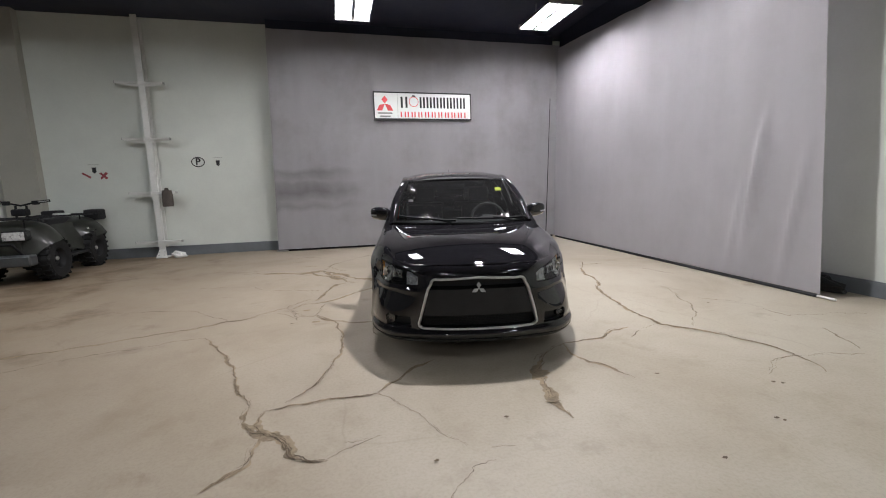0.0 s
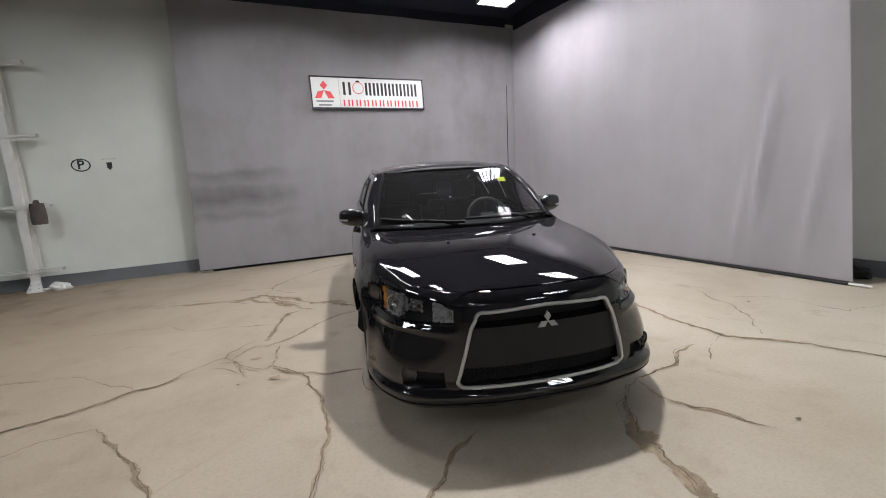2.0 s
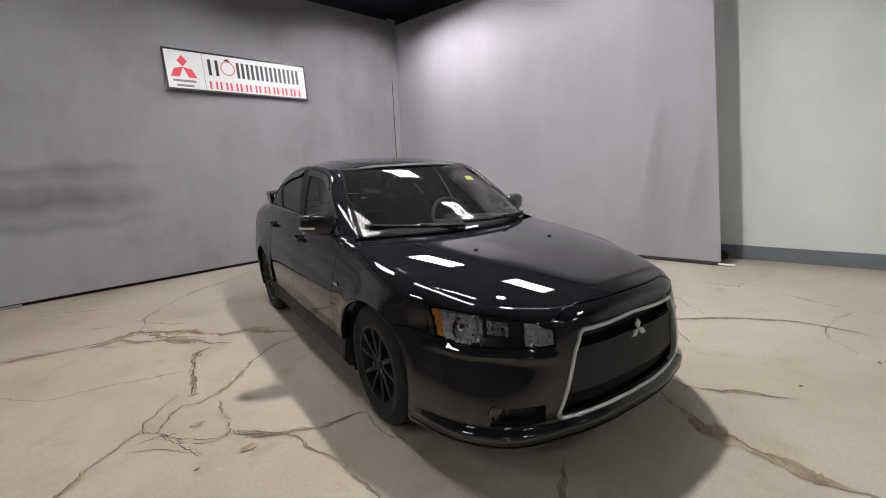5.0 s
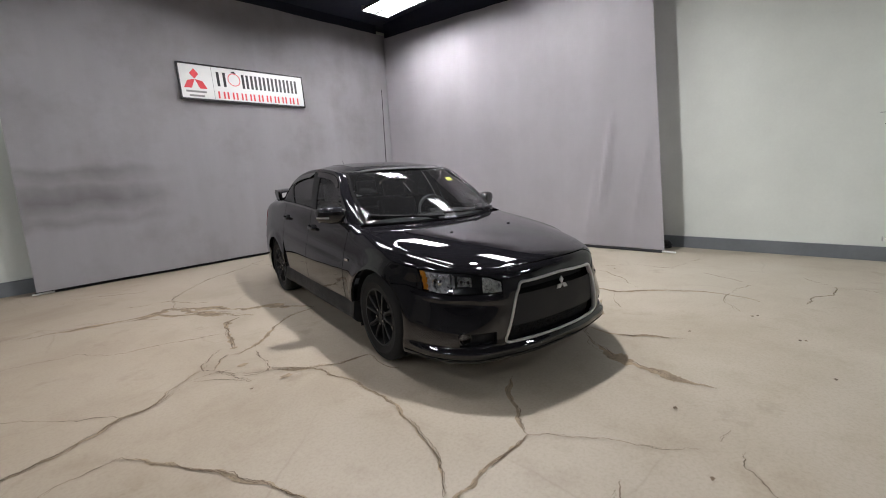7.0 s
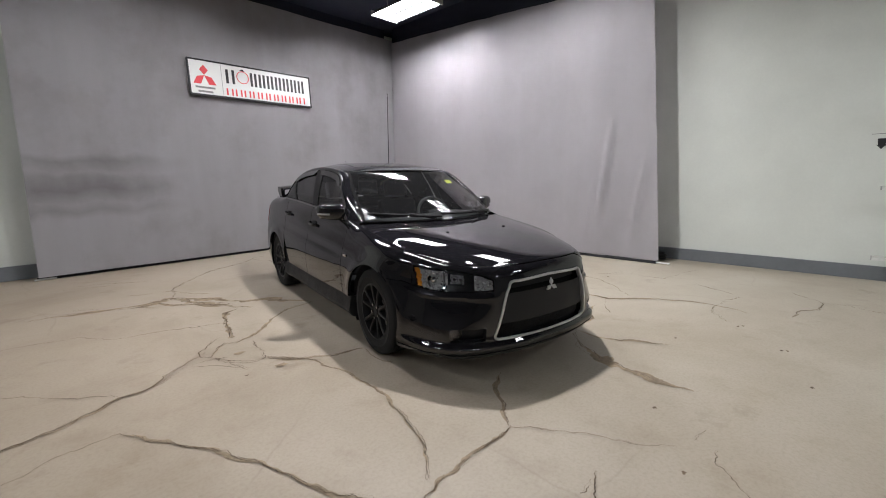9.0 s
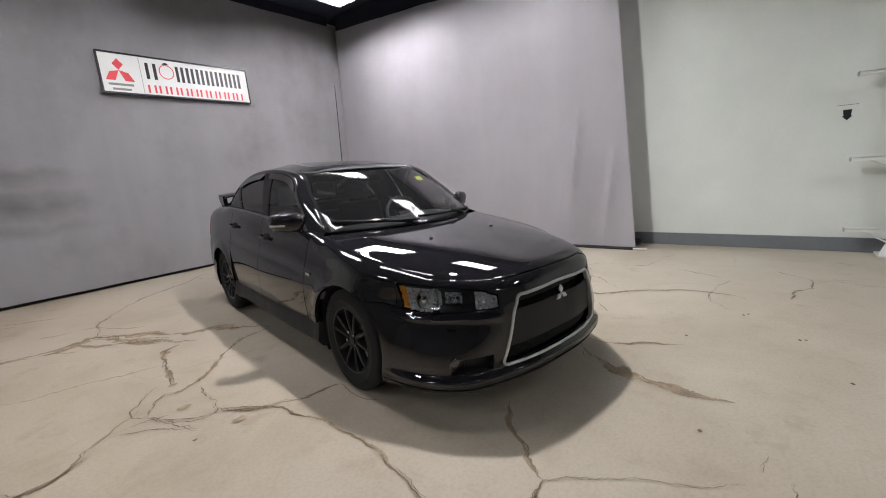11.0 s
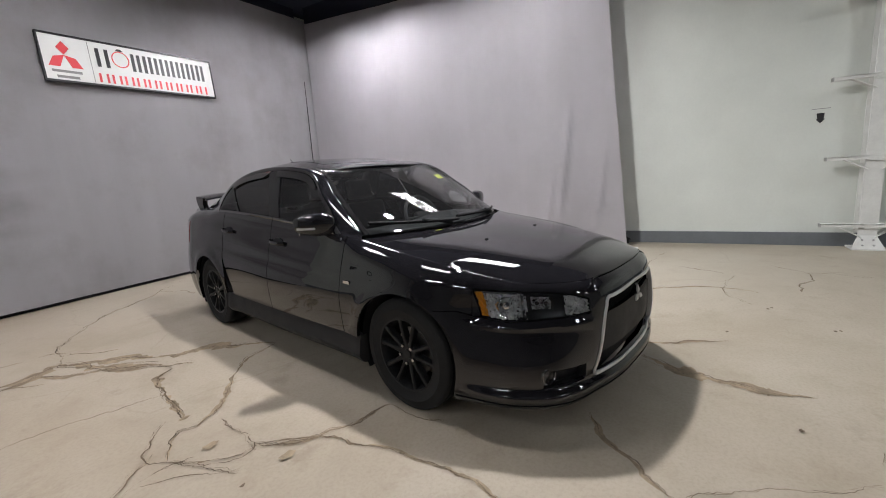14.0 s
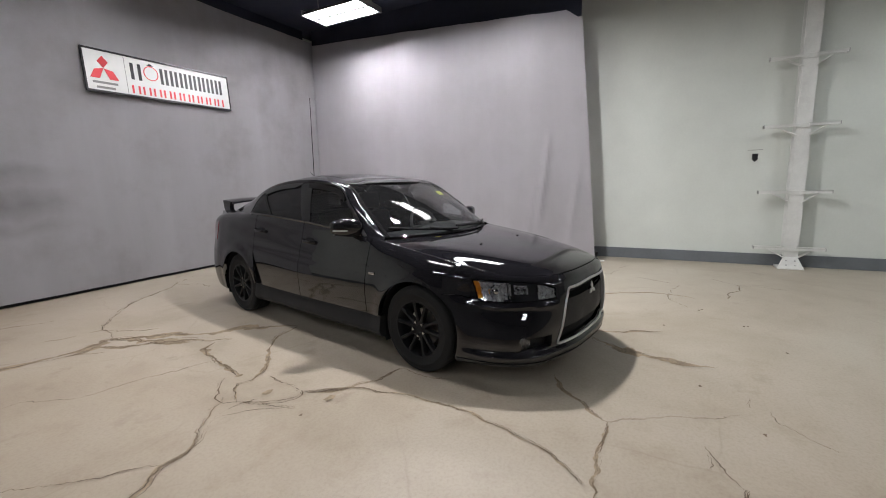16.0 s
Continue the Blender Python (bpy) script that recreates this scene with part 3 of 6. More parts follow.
# ---- steel columns with bracket arms ----
def column(name, m, label, half):
    c = thing(name, m, label, "column", "steel columns")
    bm = bmesh.new()
    for x0, x1, y0, y1 in ((-half, half, -0.01, 0.002), (-0.005, 0.005, 0.002, 0.168), (-half, half, 0.168, 0.18)):
        box(bm, x0, x1, y0, y1, 0.02, CEILING - 0.02, 0.001, 1)
    part("shaft", bm, WHITE_STEEL, c, smooth=False)
    bm = bmesh.new()
    foot = 0.15 if half > 0.06 else 0.1
    box(bm, -foot, foot, -0.09, 0.2, 0.0, 0.02, 0.003)
    v = []
    for z, w, y in ((0.02, foot, -0.085), (0.17, half * 0.93, -0.014)):
        v.append([bm.verts.new((s * w, y, z)) for s in (-1, 1)])
        v.append([bm.verts.new((s * w, y + 0.012, z)) for s in (-1, 1)])
    for a, b in ((0, 2), (1, 3)):
        bm.faces.new((v[a][0], v[a][1], v[b][1], v[b][0]))
    for i in range(2):
        bm.faces.new((v[0][i], v[1][i], v[3][i], v[2][i]))
    part("foot", bm, WHITE_STEEL, c, smooth=False)
    for x in (-0.05, 0.05):
        for z in (0.06, 0.12):
            y = -0.085 + (z - 0.02) / 0.15 * 0.07
            part("bolt", rod(bmesh.new(), (x, y, z), (x, y - 0.014, z), 0.011, 6), ZINC, c)
    for z in (0.3, 1.1, 2.01, 2.91) if "tall" not in name else (0.33, 1.31, 2.35, 3.39):
        for s in (-1, 1):
            reach = 0.37 if s > 0 else 0.435
            bm = bmesh.new()
            for y in (-0.04, 0.04):
                box(bm, min(s * 0.05, s * reach), max(s * 0.05, s * reach), y - 0.005, y + 0.005, z - 0.03, z + 0.01, 0.001, 1)
            box(bm, min(s * 0.05, s * reach), max(s * 0.05, s * reach), -0.045, 0.045, z, z + 0.012, 0.002, 1)
            arm = part("bracket_arm", bm, WHITE_STEEL, c, smooth=False)
            bm = bmesh.new()
            if "tall" in name:
                # a web plate that tapers to the arm's tip
                outline = [(0.05, -0.03), (reach - 0.03, -0.03), (reach - 0.05, -0.036), (0.16, -0.07), (0.05, -0.085)]
                rows = [[(s * x, y, z + dz) for x, dz in outline] for y in (-0.005, 0.005)]
                sheet(bm, [r + r[:1] for r in rows])
                for r in rows:
                    bm.faces.new([bm.verts.new(v) for v in r])
            else:
                for y in (-0.03, 0.03):
                    rod(bm, (s * reach * 0.66, y, z - 0.02), (s * 0.06, y, z - 0.15), 0.008, 4)
            part("brace", bm, WHITE_STEEL, arm, smooth=False)
            part("end_cap", boxed(min(s * reach, s * (reach + 0.012)), max(s * reach, s * (reach + 0.012)), -0.045, 0.045, z - 0.03, z + 0.014, 0.002, 1), ZINC, arm)
        part("clamp_plate", boxed(-0.09, 0.09, -0.024, -0.011, z - 0.05, z + 0.016, 0.003, 1), WHITE_STEEL, c)
    return c


column("steel_column", pose(WALL_SIDE - 0.2, 1.065, 0, 0, 0, -90), "white steel column with bracket arms at the side wall", 0.086)
column("tall_steel_column", pose(-3.62, WALL_BACK - 0.2, 0), "white steel column with bracket arms at the back wall", 0.055)

# things on and by the columns
bag = bmesh.new()
rows = []
for k in range(9):
    f = k / 8
    w = 0.088 + 0.015 * math.sin(f * 3)
    rows.append([(0.0 + w * math.cos(a) + 0.01 * noise.noise(Vector((a, f * 3, 1))), 0.05 * math.sin(a) * (0.5 + f), -0.32 * f) for a in linspace(0, 2 * math.pi, 25)])
sheet(bag, rows)
bmesh.ops.holes_fill(bag, edges=[e for e in bag.edges if e.is_boundary])
canvas = thing("hanging_bag", pose(-3.4, WALL_BACK - 0.25, 1.345), "brown canvas bag hung over a column bracket", "bag")
part("pouch", bag, BAG, canvas)
bm = bmesh.new()
loop = [(Vector((0, 0.055 * math.cos(a), -0.01 + 0.055 * math.sin(a))), Vector((0, math.cos(a), math.sin(a))), Vector((1, 0, 0))) for a in linspace(0, math.pi, 12)]
sweep(bm, loop, [(-0.004, -0.02), (0.004, -0.02), (0.004, 0.02), (-0.004, 0.02)])
part("strap", bm, BAG, canvas)

bm = bmesh.new()
bmesh.ops.create_icosphere(bm, subdivisions=4, radius=0.1)
for v in bm.verts:
    d = 1 + 0.7 * noise.noise(v.co * 9) + 0.3 * noise.noise(v.co * 24)
    v.co = Vector((v.co.x * 1.25 * d, v.co.y * 0.8 * d, max(0.001, v.co.z * 0.7 * d + 0.06)))
tagged(part("rag", bm, RAG, m=pose(-3.3, WALL_BACK - 0.33, 0)), "crumpled white rag on the floor by the column", "rag")

bm = bmesh.new()
bmesh.ops.create_icosphere(bm, subdivisions=4, radius=0.3)
for v in bm.verts:
    d = 1 + 0.35 * noise.noise(v.co * 5) + 0.15 * noise.noise(v.co * 14)
    v.co = Vector((v.co.x * 0.5 * d, v.co.y * 1.9 * d, max(0.002, v.co.z * 0.5 * d + 0.08)))
tagged(part("black_sack", bm, SACK, m=pose(5.27, 4.27, 0)), "slumped black plastic sack against the side wall", "sack")


# ---- small marks on the walls ----
def plate(name, m, mat, label, pts, category="sign", depth=0.006):
    bm = slabbed(pts, depth)
    return tagged(part(name, bm, mat, m=m, smooth=False), label, category)


def arrow_mark(m):
    a = thing("arrow_sign", m, "small black arrow sign with a thin line above on the wall", "sign", "arrow signs")
    part("arrow", slabbed([(-0.038, 0.05), (0.038, 0.05), (0.03, -0.02), (0.045, -0.02), (0.0, -0.07), (-0.045, -0.02), (-0.03, -0.02)], 0.005), SIGN_BLACK, a, smooth=False)
    part("line", slabbed([(-0.09, 0.1), (0.09, 0.1), (0.09, 0.106), (-0.09, 0.106)], 0.003), SIGN_GREY, a, smooth=False)
    return a


mark = arrow_mark(pose(-2.48, WALL_BACK - 0.001, 1.88))
copy_thing(mark, pose(WALL_SIDE - 0.001, 1.55, 1.6, 0, 0, -90))
copy_thing(mark, pose(-4.7, WALL_BACK - 0.001, 1.77))
for s in (-1, 1):
    plate("red_mark", pose(-4.55, WALL_BACK - 0.002 - 0.004 * (s > 0), 1.66, 0, 45 * s, 0), RED_MARKER, "red painted stroke of a cross on the wall", [(-0.085, -0.02), (0.085, -0.024), (0.08, 0.022), (-0.075, 0.016)], "mark", 0.003)
plate("red_mark", pose(-4.84, WALL_BACK - 0.002, 1.67, 0, 35, 0), RED_MARKER, "red painted dash on the wall", [(-0.085, -0.02), (0.085, -0.016), (0.08, 0.02), (-0.08, 0.014)], "mark", 0.003)

park = thing("parking_sign", pose(-2.85, WALL_BACK - 0.001, 1.9), "round white parking sign with a black P", "sign")
bm = bmesh.new()
flat(bm, [(0.118 * math.cos(a), 0.092 * math.sin(a)) for a in linspace(0, 2 * math.pi, 41)[:-1]], -0.003)
part("disc", bm, WALL, park)
bm = bmesh.new()
ring = [(Vector((0.118 * math.cos(a), -0.004, 0.092 * math.sin(a))), Vector((math.cos(a), 0, math.sin(a))), Vector((0, 1, 0))) for a in linspace(0, 2 * math.pi, 41)[:-1]]
sweep(bm, ring, [(-0.009, -0.002), (0.009, -0.002), (0.009, 0.003), (-0.009, 0.003)], True)
part("rim", bm, SIGN_BLACK, park)
text = bpy.data.curves.new("letter", "FONT")
text.body, text.size, text.align_x, text.align_y, text.extrude, text.offset = "P", 0.19, "CENTER", "CENTER", 0.002, 0.004
text.materials.append(SIGN_BLACK)
letter = new("letter", text)
letter.parent = park
letter.matrix_basis = pose(0, -0.006, 0, 90, 0, 0)

# doorway trim and shutter at the far end of the back wall
slab("pilaster", -6.13, -5.55, WALL_BACK - 0.16, WALL_BACK, 0, CEILING, BEIGE, "beige painted pilaster at the end of the wall", "pilaster")
slab("door_trim", -6.32, -6.2, WALL_BACK - 0.22, WALL_BACK - 0.002, 0, 3.2, WHITE_STEEL, "white painted door trim", "trim")
shutter = thing("roller_shutter", pose(-7.35, WALL_BACK - 0.06, 0), "closed grey steel roller shutter beside the wall", "shutter")
for i in range(30):
    part("slat", boxed(-1.02, 1.02, -0.018, 0.012, i * 0.105 + 0.004, i * 0.105 + 0.101, 0.008, 2), SHUTTER, shutter)


# ---- the black saloon car: x across, y to the rear, z up, from the middle of the front axle ----
def smooth(a, b, v):
    u = min(1, max(0, (v - a) / (b - a)))
    return u * u * (3 - 2 * u)


_knots = [(0, -0.965), (0.22, -0.957), (0.42, -0.915), (0.59, -0.82), (0.715, -0.67), (0.79, -0.48), (0.835, -0.22), (0.857, 0.0), (0.868, 0.4), (0.874, 1.2),
          (0.874, 2.2), (0.872, 2.635), (0.866, 2.95), (0.846, 3.2), (0.79, 3.4), (0.65, 3.53), (0.38, 3.595), (0, 3.61)]
_run = [0.0]
for _a, _b in zip(_knots, _knots[1:]):
    _run.append(_run[-1] + math.dist(_a, _b))
outline = curve([(s, (*k, 0.0)) for s, k in zip(_run, _knots)])
P_END = _run[-1]
_table = [(P_END * i / 2000, outline(P_END * i / 2000)) for i in range(2001)]
_front = [(p, o) for p, o in _table if o.y < 0.2]


def p_of_x(x):
    """The place along the outline where the nose is x wide."""
    lo, hi = 0.0, _front[-1][0]
    for _ in range(40):
        mid = (lo + hi) / 2
        if outline(mid).x < abs(x):
            lo = mid
        else:
            hi = mid
    return (lo + hi) / 2


def p_of_y(y):
    lo, hi = 0.2, P_END - 0.05
    for _ in range(40):
        mid = (lo + hi) / 2
        if outline(mid).y < y:
            lo = mid
        else:
            hi = mid
    return (lo + hi) / 2


side_section = curve([(0.1, 0.06), (0.2, 0.03), (0.3, 0.02), (0.45, 0.004), (0.58, 0.0), (0.68, 0.002), (0.72, 0.008), (0.82, 0.028), (0.92, 0.05), (1.0, 0.07), (1.12, 0.105)])
nose_section = curve([(0.1, 0.09), (0.17, 0.04), (0.2, 0.012), (0.235, 0.0), (0.252, 0.004), (0.268, 0.022), (0.31, 0.012), (0.4, 0.0), (0.52, 0.004), (0.62, 0.014), (0.7, 0.03), (0.76, 0.045), (0.9, 0.1)])
tail_section = curve([(0.1, 0.1), (0.2, 0.04), (0.32, 0.01), (0.5, 0.0), (0.62, 0.01), (0.8, 0.04), (0.95, 0.06), (1.1, 0.1)])
shoulder = curve([(-0.97, 0.742), (-0.9, 0.742), (-0.8, 0.745), (-0.64, 0.757), (-0.45, 0.79), (-0.2, 0.837), (0.0, 0.868), (0.4, 0.93), (0.55, 0.955), (1.27, 1.028), (2.25, 1.088),
                  (2.6, 1.097), (3.0, 1.087), (3.3, 1.062), (3.6, 1.03)])


def round_of(y):
    """Width of the soft edge at the shoulder."""
    return 0.012 + 0.088 * (1 - smooth(0.3, 0.6, y)) - 0.045 * (1 - smooth(-0.75, -0.35, y)) + 0.075 * smooth(2.35, 2.8, y)


def wall(p, z, s=1, out=0.0):
    """A point of the car's upright skin, p metres round its outline, at height z."""
    o = outline(p)
    d = outline(min(P_END, p + 0.004)) - outline(max(0, p - 0.004))
    n = Vector((-d.y, d.x, 0)).normalized() * -1
    if n.x < 0 and n.y * o.y < 0:
        n = -n
    f, b = 1 - smooth(-0.62, -0.28, o.y), smooth(3.05, 3.35, o.y)
    i = side_section(z) * (1 - f) * (1 - b) + nose_section(z) * f + tail_section(z) * b
    top, r = shoulder(o.y), round_of(o.y)
    h = 0.02 + 0.75 * r
    if z > top - h:
        u = 0.93 * min(1, (z - top + h) / h)
        i += r * (1 - math.sqrt(max(0, 1 - u * u)))
    # door crease that climbs to the rear
    if 0.3 < o.y < 2.5:
        zc = 0.715 + 0.055 * (o.y - 0.4)
        i += 0.009 * math.exp(-((z - zc + 0.035) / 0.03) ** 2) * smooth(0.3, 0.7, o.y) * (1 - smooth(2.1, 2.5, o.y))
    # the front wings and doors lean in above the arch
    i += 0.12 * (min(max(z, 0.58), 0.92) - 0.75) * smooth(-0.5, -0.15, o.y) * (1 - smooth(1.0, 2.3, o.y))
    # flared wheel arches
    for yc in (0.0, 2.635):
        d2 = math.hypot(o.y - yc, z - 0.32)
        i -= 0.014 * math.exp(-(((d2 - 0.37) / 0.06) ** 2)) * (1 if d2 > 0.3 else 0)
    # cheeks that lean back, and the ridge of the bumper under the lamps
    i += 0.3 * (min(max(z, 0.27), 0.63) - 0.45) * (1 - smooth(0.63, 1.0, z)) * smooth(0.38, 0.68, o.x) * (1 - smooth(-0.5, -0.1, o.y))
    i -= 0.011 * math.exp(-(((z - 0.558) / 0.013) ** 2)) * smooth(0.4, 0.5, o.x) * f
    q = o - n * (i - out)
    return Vector((s * q.x, q.y, z))


ARCH, AXLE = 0.362, 0.32


def arch_bottom(y, base):
    for yc in (0.0, 2.635):
        if abs(y - yc) < ARCH:
            return max(base, AXLE + math.sqrt(ARCH**2 - (y - yc) ** 2))
    return base


def rim(bm, depth):
    """Turns the open edges of a skin inward."""
    edges = [e for e in bm.edges if e.is_boundary]
    r = bmesh.ops.extrude_edge_only(bm, edges=edges)
    for v in [g for g in r["geom"] if isinstance(g, bmesh.types.BMVert)]:
        to = Vector((0, min(max(v.co.y, -0.2), 3.0), 0.62 + 0.2 * (v.co.z > 0.8))) - v.co
        v.co += to.normalized() * depth
    return bm


def skin(bm, s, columns, low, high, rows=22, out=0.0):
    """A stretch of the skin: columns of p, between the heights low(p) and high(p)."""
    grid = []
    for p in columns:
        a, b = low(p), high(p)
        grid.append([wall(p, a + (b - a) * w, s, out) for w in [1 - (1 - k / rows) ** 1.25 for k in range(rows + 1)]])
    sheet(bm, grid)
    return bm


def y_of(p):
    return outline(p).y


car = thing("sedan_car", pose(1.049, 4.06, 0, 0, 0, -11.0), "glossy black four-door saloon car parked on the concrete floor", "car")

# heights that part the front: the lamp's lower and upper edges, by the outline
P_IN, P_OUT = p_of_x(0.446), p_of_y(-0.432)
LAMP_RUN = P_OUT - P_IN
lamp_low = curve([(P_IN, 0.598), (P_IN + LAMP_RUN * 0.25, 0.59), (P_IN + LAMP_RUN * 0.5, 0.583), (P_IN + LAMP_RUN * 0.75, 0.58), (P_OUT, 0.6)])
lamp_high = curve([(P_IN, 0.665), (P_IN + LAMP_RUN * 0.08, 0.685), (P_IN + LAMP_RUN * 0.25, 0.702), (P_IN + LAMP_RUN * 0.55, 0.717), (P_OUT, 0.727)])
mouth = curve([(0.285, 0.445), (0.45, 0.4), (0.62, 0.348), (0.655, 0.33), (0.75, 0.33)])
MOUTH_TOP, MOUTH_LOW, CHIN = 0.655, 0.285, 0.185

# front bumper: the strip above the mouth, the chin below, and both cheeks
bm = bmesh.new()
fogs = []
for s in (1, -1):
    fog = bmesh.new()
    fogs.append(fog)
    skin(bm, s, linspace(0, p_of_x(0.33), 9), lambda p: MOUTH_TOP, lambda p: shoulder(y_of(p)), 8)
    skin(bm, s, linspace(0, p_of_x(0.445), 12), lambda p: CHIN, lambda p: MOUTH_LOW, 8)
    grid = []
    for u in linspace(0, 1, 7):
        col = []
        for z in linspace(CHIN, shoulder(-0.9), 34):
            a = p_of_x(mouth(max(z, 0.285)))
            col.append(wall(a + (P_IN - a) * u, z, s))
        grid.append(col)
    sheet(bm, grid)
    grid = []
    p_fog, q_fog = p_of_x(0.5), p_of_x(0.715)
    us = linspace(0, 1, 26)
    for u in us:
        col = []
        for w in linspace(0, 1, 30):
            z = CHIN + (0.615 - CHIN) * w
            end = p_of_y(-math.sqrt(max(ARCH**2 - (z - AXLE) ** 2, 0.04)))
            p = P_IN + (end - P_IN) * u
            zz = CHIN + ((lamp_low(p) if p < P_OUT else 0.6 + 0.018 * min(1, (p - P_OUT) / 0.08)) - CHIN) * w
            col.append(wall(p, zz, s))
        grid.append(col)
    vs = sheet(bm, grid)
    keep = set()
    for i in range(2, 10):
        for j in range(7, 13):
            keep |= set(vs[i][j].link_faces) & set(vs[i + 1][j + 1].link_faces)
    edge = [[vs[i][j].co.copy() for j in range(7, 14)] for i in range(2, 11)]
    bmesh.ops.delete(bm, geom=list(keep), context="FACES_ONLY")
    deep = [[c + Vector((-s * 0.025, 0.055, 0.0)) for c in row] for row in edge]
    sheet(fog, deep)
    loop_a = [edge[0][j] for j in range(7)] + [edge[i][6] for i in range(1, 9)] + [edge[8][j] for j in range(5, -1, -1)] + [edge[i][0] for i in range(7, -1, -1)]
    loop_b = [deep[0][j] for j in range(7)] + [deep[i][6] for i in range(1, 9)] + [deep[8][j] for j in range(5, -1, -1)] + [deep[i][0] for i in range(7, -1, -1)]
    sheet(fog, [loop_a, loop_b])
rim(bm, 0.02)
bumper = part("front_bumper", bm, PAINT, car)
for fog in fogs:
    part("fog_recess", fog, PLASTIC, bumper, "matt black recess")
for s in (1, -1):
    c = wall(p_of_x(0.645), 0.335, s) + Vector((-s * 0.01, 0.016, 0))
    d = Vector((s * 0.35, -1, 0)).normalized()
    q = d.to_track_quat("X", "Z").to_matrix().to_4x4()
    lampb = part("fog_lamp", lathe(bmesh.new(), [(0.0, -0.02), (0.024, -0.016), (0.033, 0.006), (0.037, 0.012), (0.041, 0.01), (0.042, -0.03)], 28), FOG_CHROME, bumper, "round fog lamp", Matrix.Translation(c) @ q)
    part("lens", lathe(bmesh.new(), [(0.0, 0.016), (0.018, 0.014), (0.034, 0.008)], 24), LENS, lampb)
# lip under the nose
bm = bmesh.new()
for s in (1, -1):
    grid = []
    for p in linspace(0, p_of_y(-0.35), 44):
        grid.append([wall(p, 0.2, s, 0.002), wall(p, 0.205, s, 0.004), wall(p, 0.196, s, 0.005), wall(p, 0.176, s, 0.004), wall(p, 0.168, s, -0.005), wall(p, 0.17, s, -0.1)])
    sheet(bm, grid)
part("front_lip", bm, PAINT, car)

# grille: chrome surround, painted upper bar, plate panel and lower mesh
bm = bmesh.new()
ring = []
for x, z in [(0.0, MOUTH_TOP + 0.004)] + [(0.33 * k / 6, MOUTH_TOP + 0.004 - 0.002 * k) for k in range(1, 6)]:
    ring.append((x, z))
for a in linspace(90, 0, 5):
    ring.append((0.312 + 0.035 * math.cos(radians(a)), 0.62 + 0.035 * math.sin(radians(a)) - 0.004))
for z in linspace(0.58, 0.35, 7):
    ring.append((mouth(z) + 0.002, z))
for a in linspace(0, -90, 6):
    ring.append((0.408 + 0.034 * math.cos(radians(a)), 0.314 + 0.034 * math.sin(radians(a))))
for x in linspace(0.36, 0.05, 6):
    ring.append((x, 0.28 - 0.004 * (1 - x / 0.4)))
loop = ring + [(-x, z) for x, z in [(0.0, 0.275)] + ring[:0:-1]]
pts = [(wall(p_of_x(abs(x)), z, 1 if x >= 0 else -1, 0.0)) for x, z in loop]
n = len(pts)
path = []
for i in range(n):
    t = (pts[(i + 1) % n] - pts[i - 1]).normalized()
    outw = Vector((pts[i].x * 0.4, -1, 0.12)).normalized()
    path.append((pts[i], t.cross(outw).normalized(), outw))
sweep(bm, path, [(-0.009, -0.02), (-0.0085, 0.004), (-0.004, 0.008), (0.004, 0.008), (0.0085, 0.004), (0.009, -0.02)], True)
part("grille_surround", bm, SATIN_CHROME, car, "satin chrome surround")


def grille_sheet(z0, z1, back0, back1, half, rows=4, cols=18):
    bm = bmesh.new()
    grid = []
    for k in range(rows + 1):
        f = k / rows
        z = z0 + (z1 - z0) * f
        row = []
        for x in linspace(-1, 1, cols):
            xx = x * (mouth(z) + half)
            q = wall(p_of_x(abs(xx)), z, 1 if xx >= 0 else -1)
            row.append(Vector((q.x, q.y + back0 + (back1 - back0) * f, z)))
        grid.append(row)
    sheet(bm, grid)
    return bm


part("grille_backing", grille_sheet(0.27, 0.67, 0.12, 0.1, 0.02, 8), BLACK, car)
part("grille_upper", grille_sheet(0.585, 0.658, 0.075, 0.055, -0.002), PLASTIC, car, "dark recessed upper grille")
bm = grille_sheet(0.378, 0.575, 0.026, 0.012, -0.006, 6)
bm2 = grille_sheet(0.575, 0.588, 0.012, 0.08, -0.006, 3)
part("grille_bar", bm2, GLOSS_BLACK, car)
part("plate_panel", bm, PLASTIC, car, "plain black panel where a plate would sit")
part("grille_ledge", grille_sheet(0.378, 0.362, 0.026, 0.09, -0.008, 3), PLASTIC, car)
# honeycomb in the lower mouth
bm = bmesh.new()
for r in range(6):
    z = 0.29 + 0.0135 * r
    n = int((mouth(z) - 0.02) / 0.0125)
    for k in range(-n, n + 1):
        x = 0.025 * (k / 2 + 0.25 * (r % 2))
        if k % 2:
            continue
        q = wall(p_of_x(abs(x)), z, 1 if x >= 0 else -1) + Vector((0, 0.05, 0))
        for a0 in (30, 90, 150):
            d = Vector((math.cos(radians(a0)), 0, math.sin(radians(a0)))) * 0.009
            box(bm, q.x + d.x - 0.0045, q.x + d.x + 0.0045, q.y, q.y + 0.012, q.z + d.z - 0.0018, q.z + d.z + 0.0018)
part("honeycomb_mesh", bm, PLASTIC, car, "black honeycomb mesh", smooth=False)
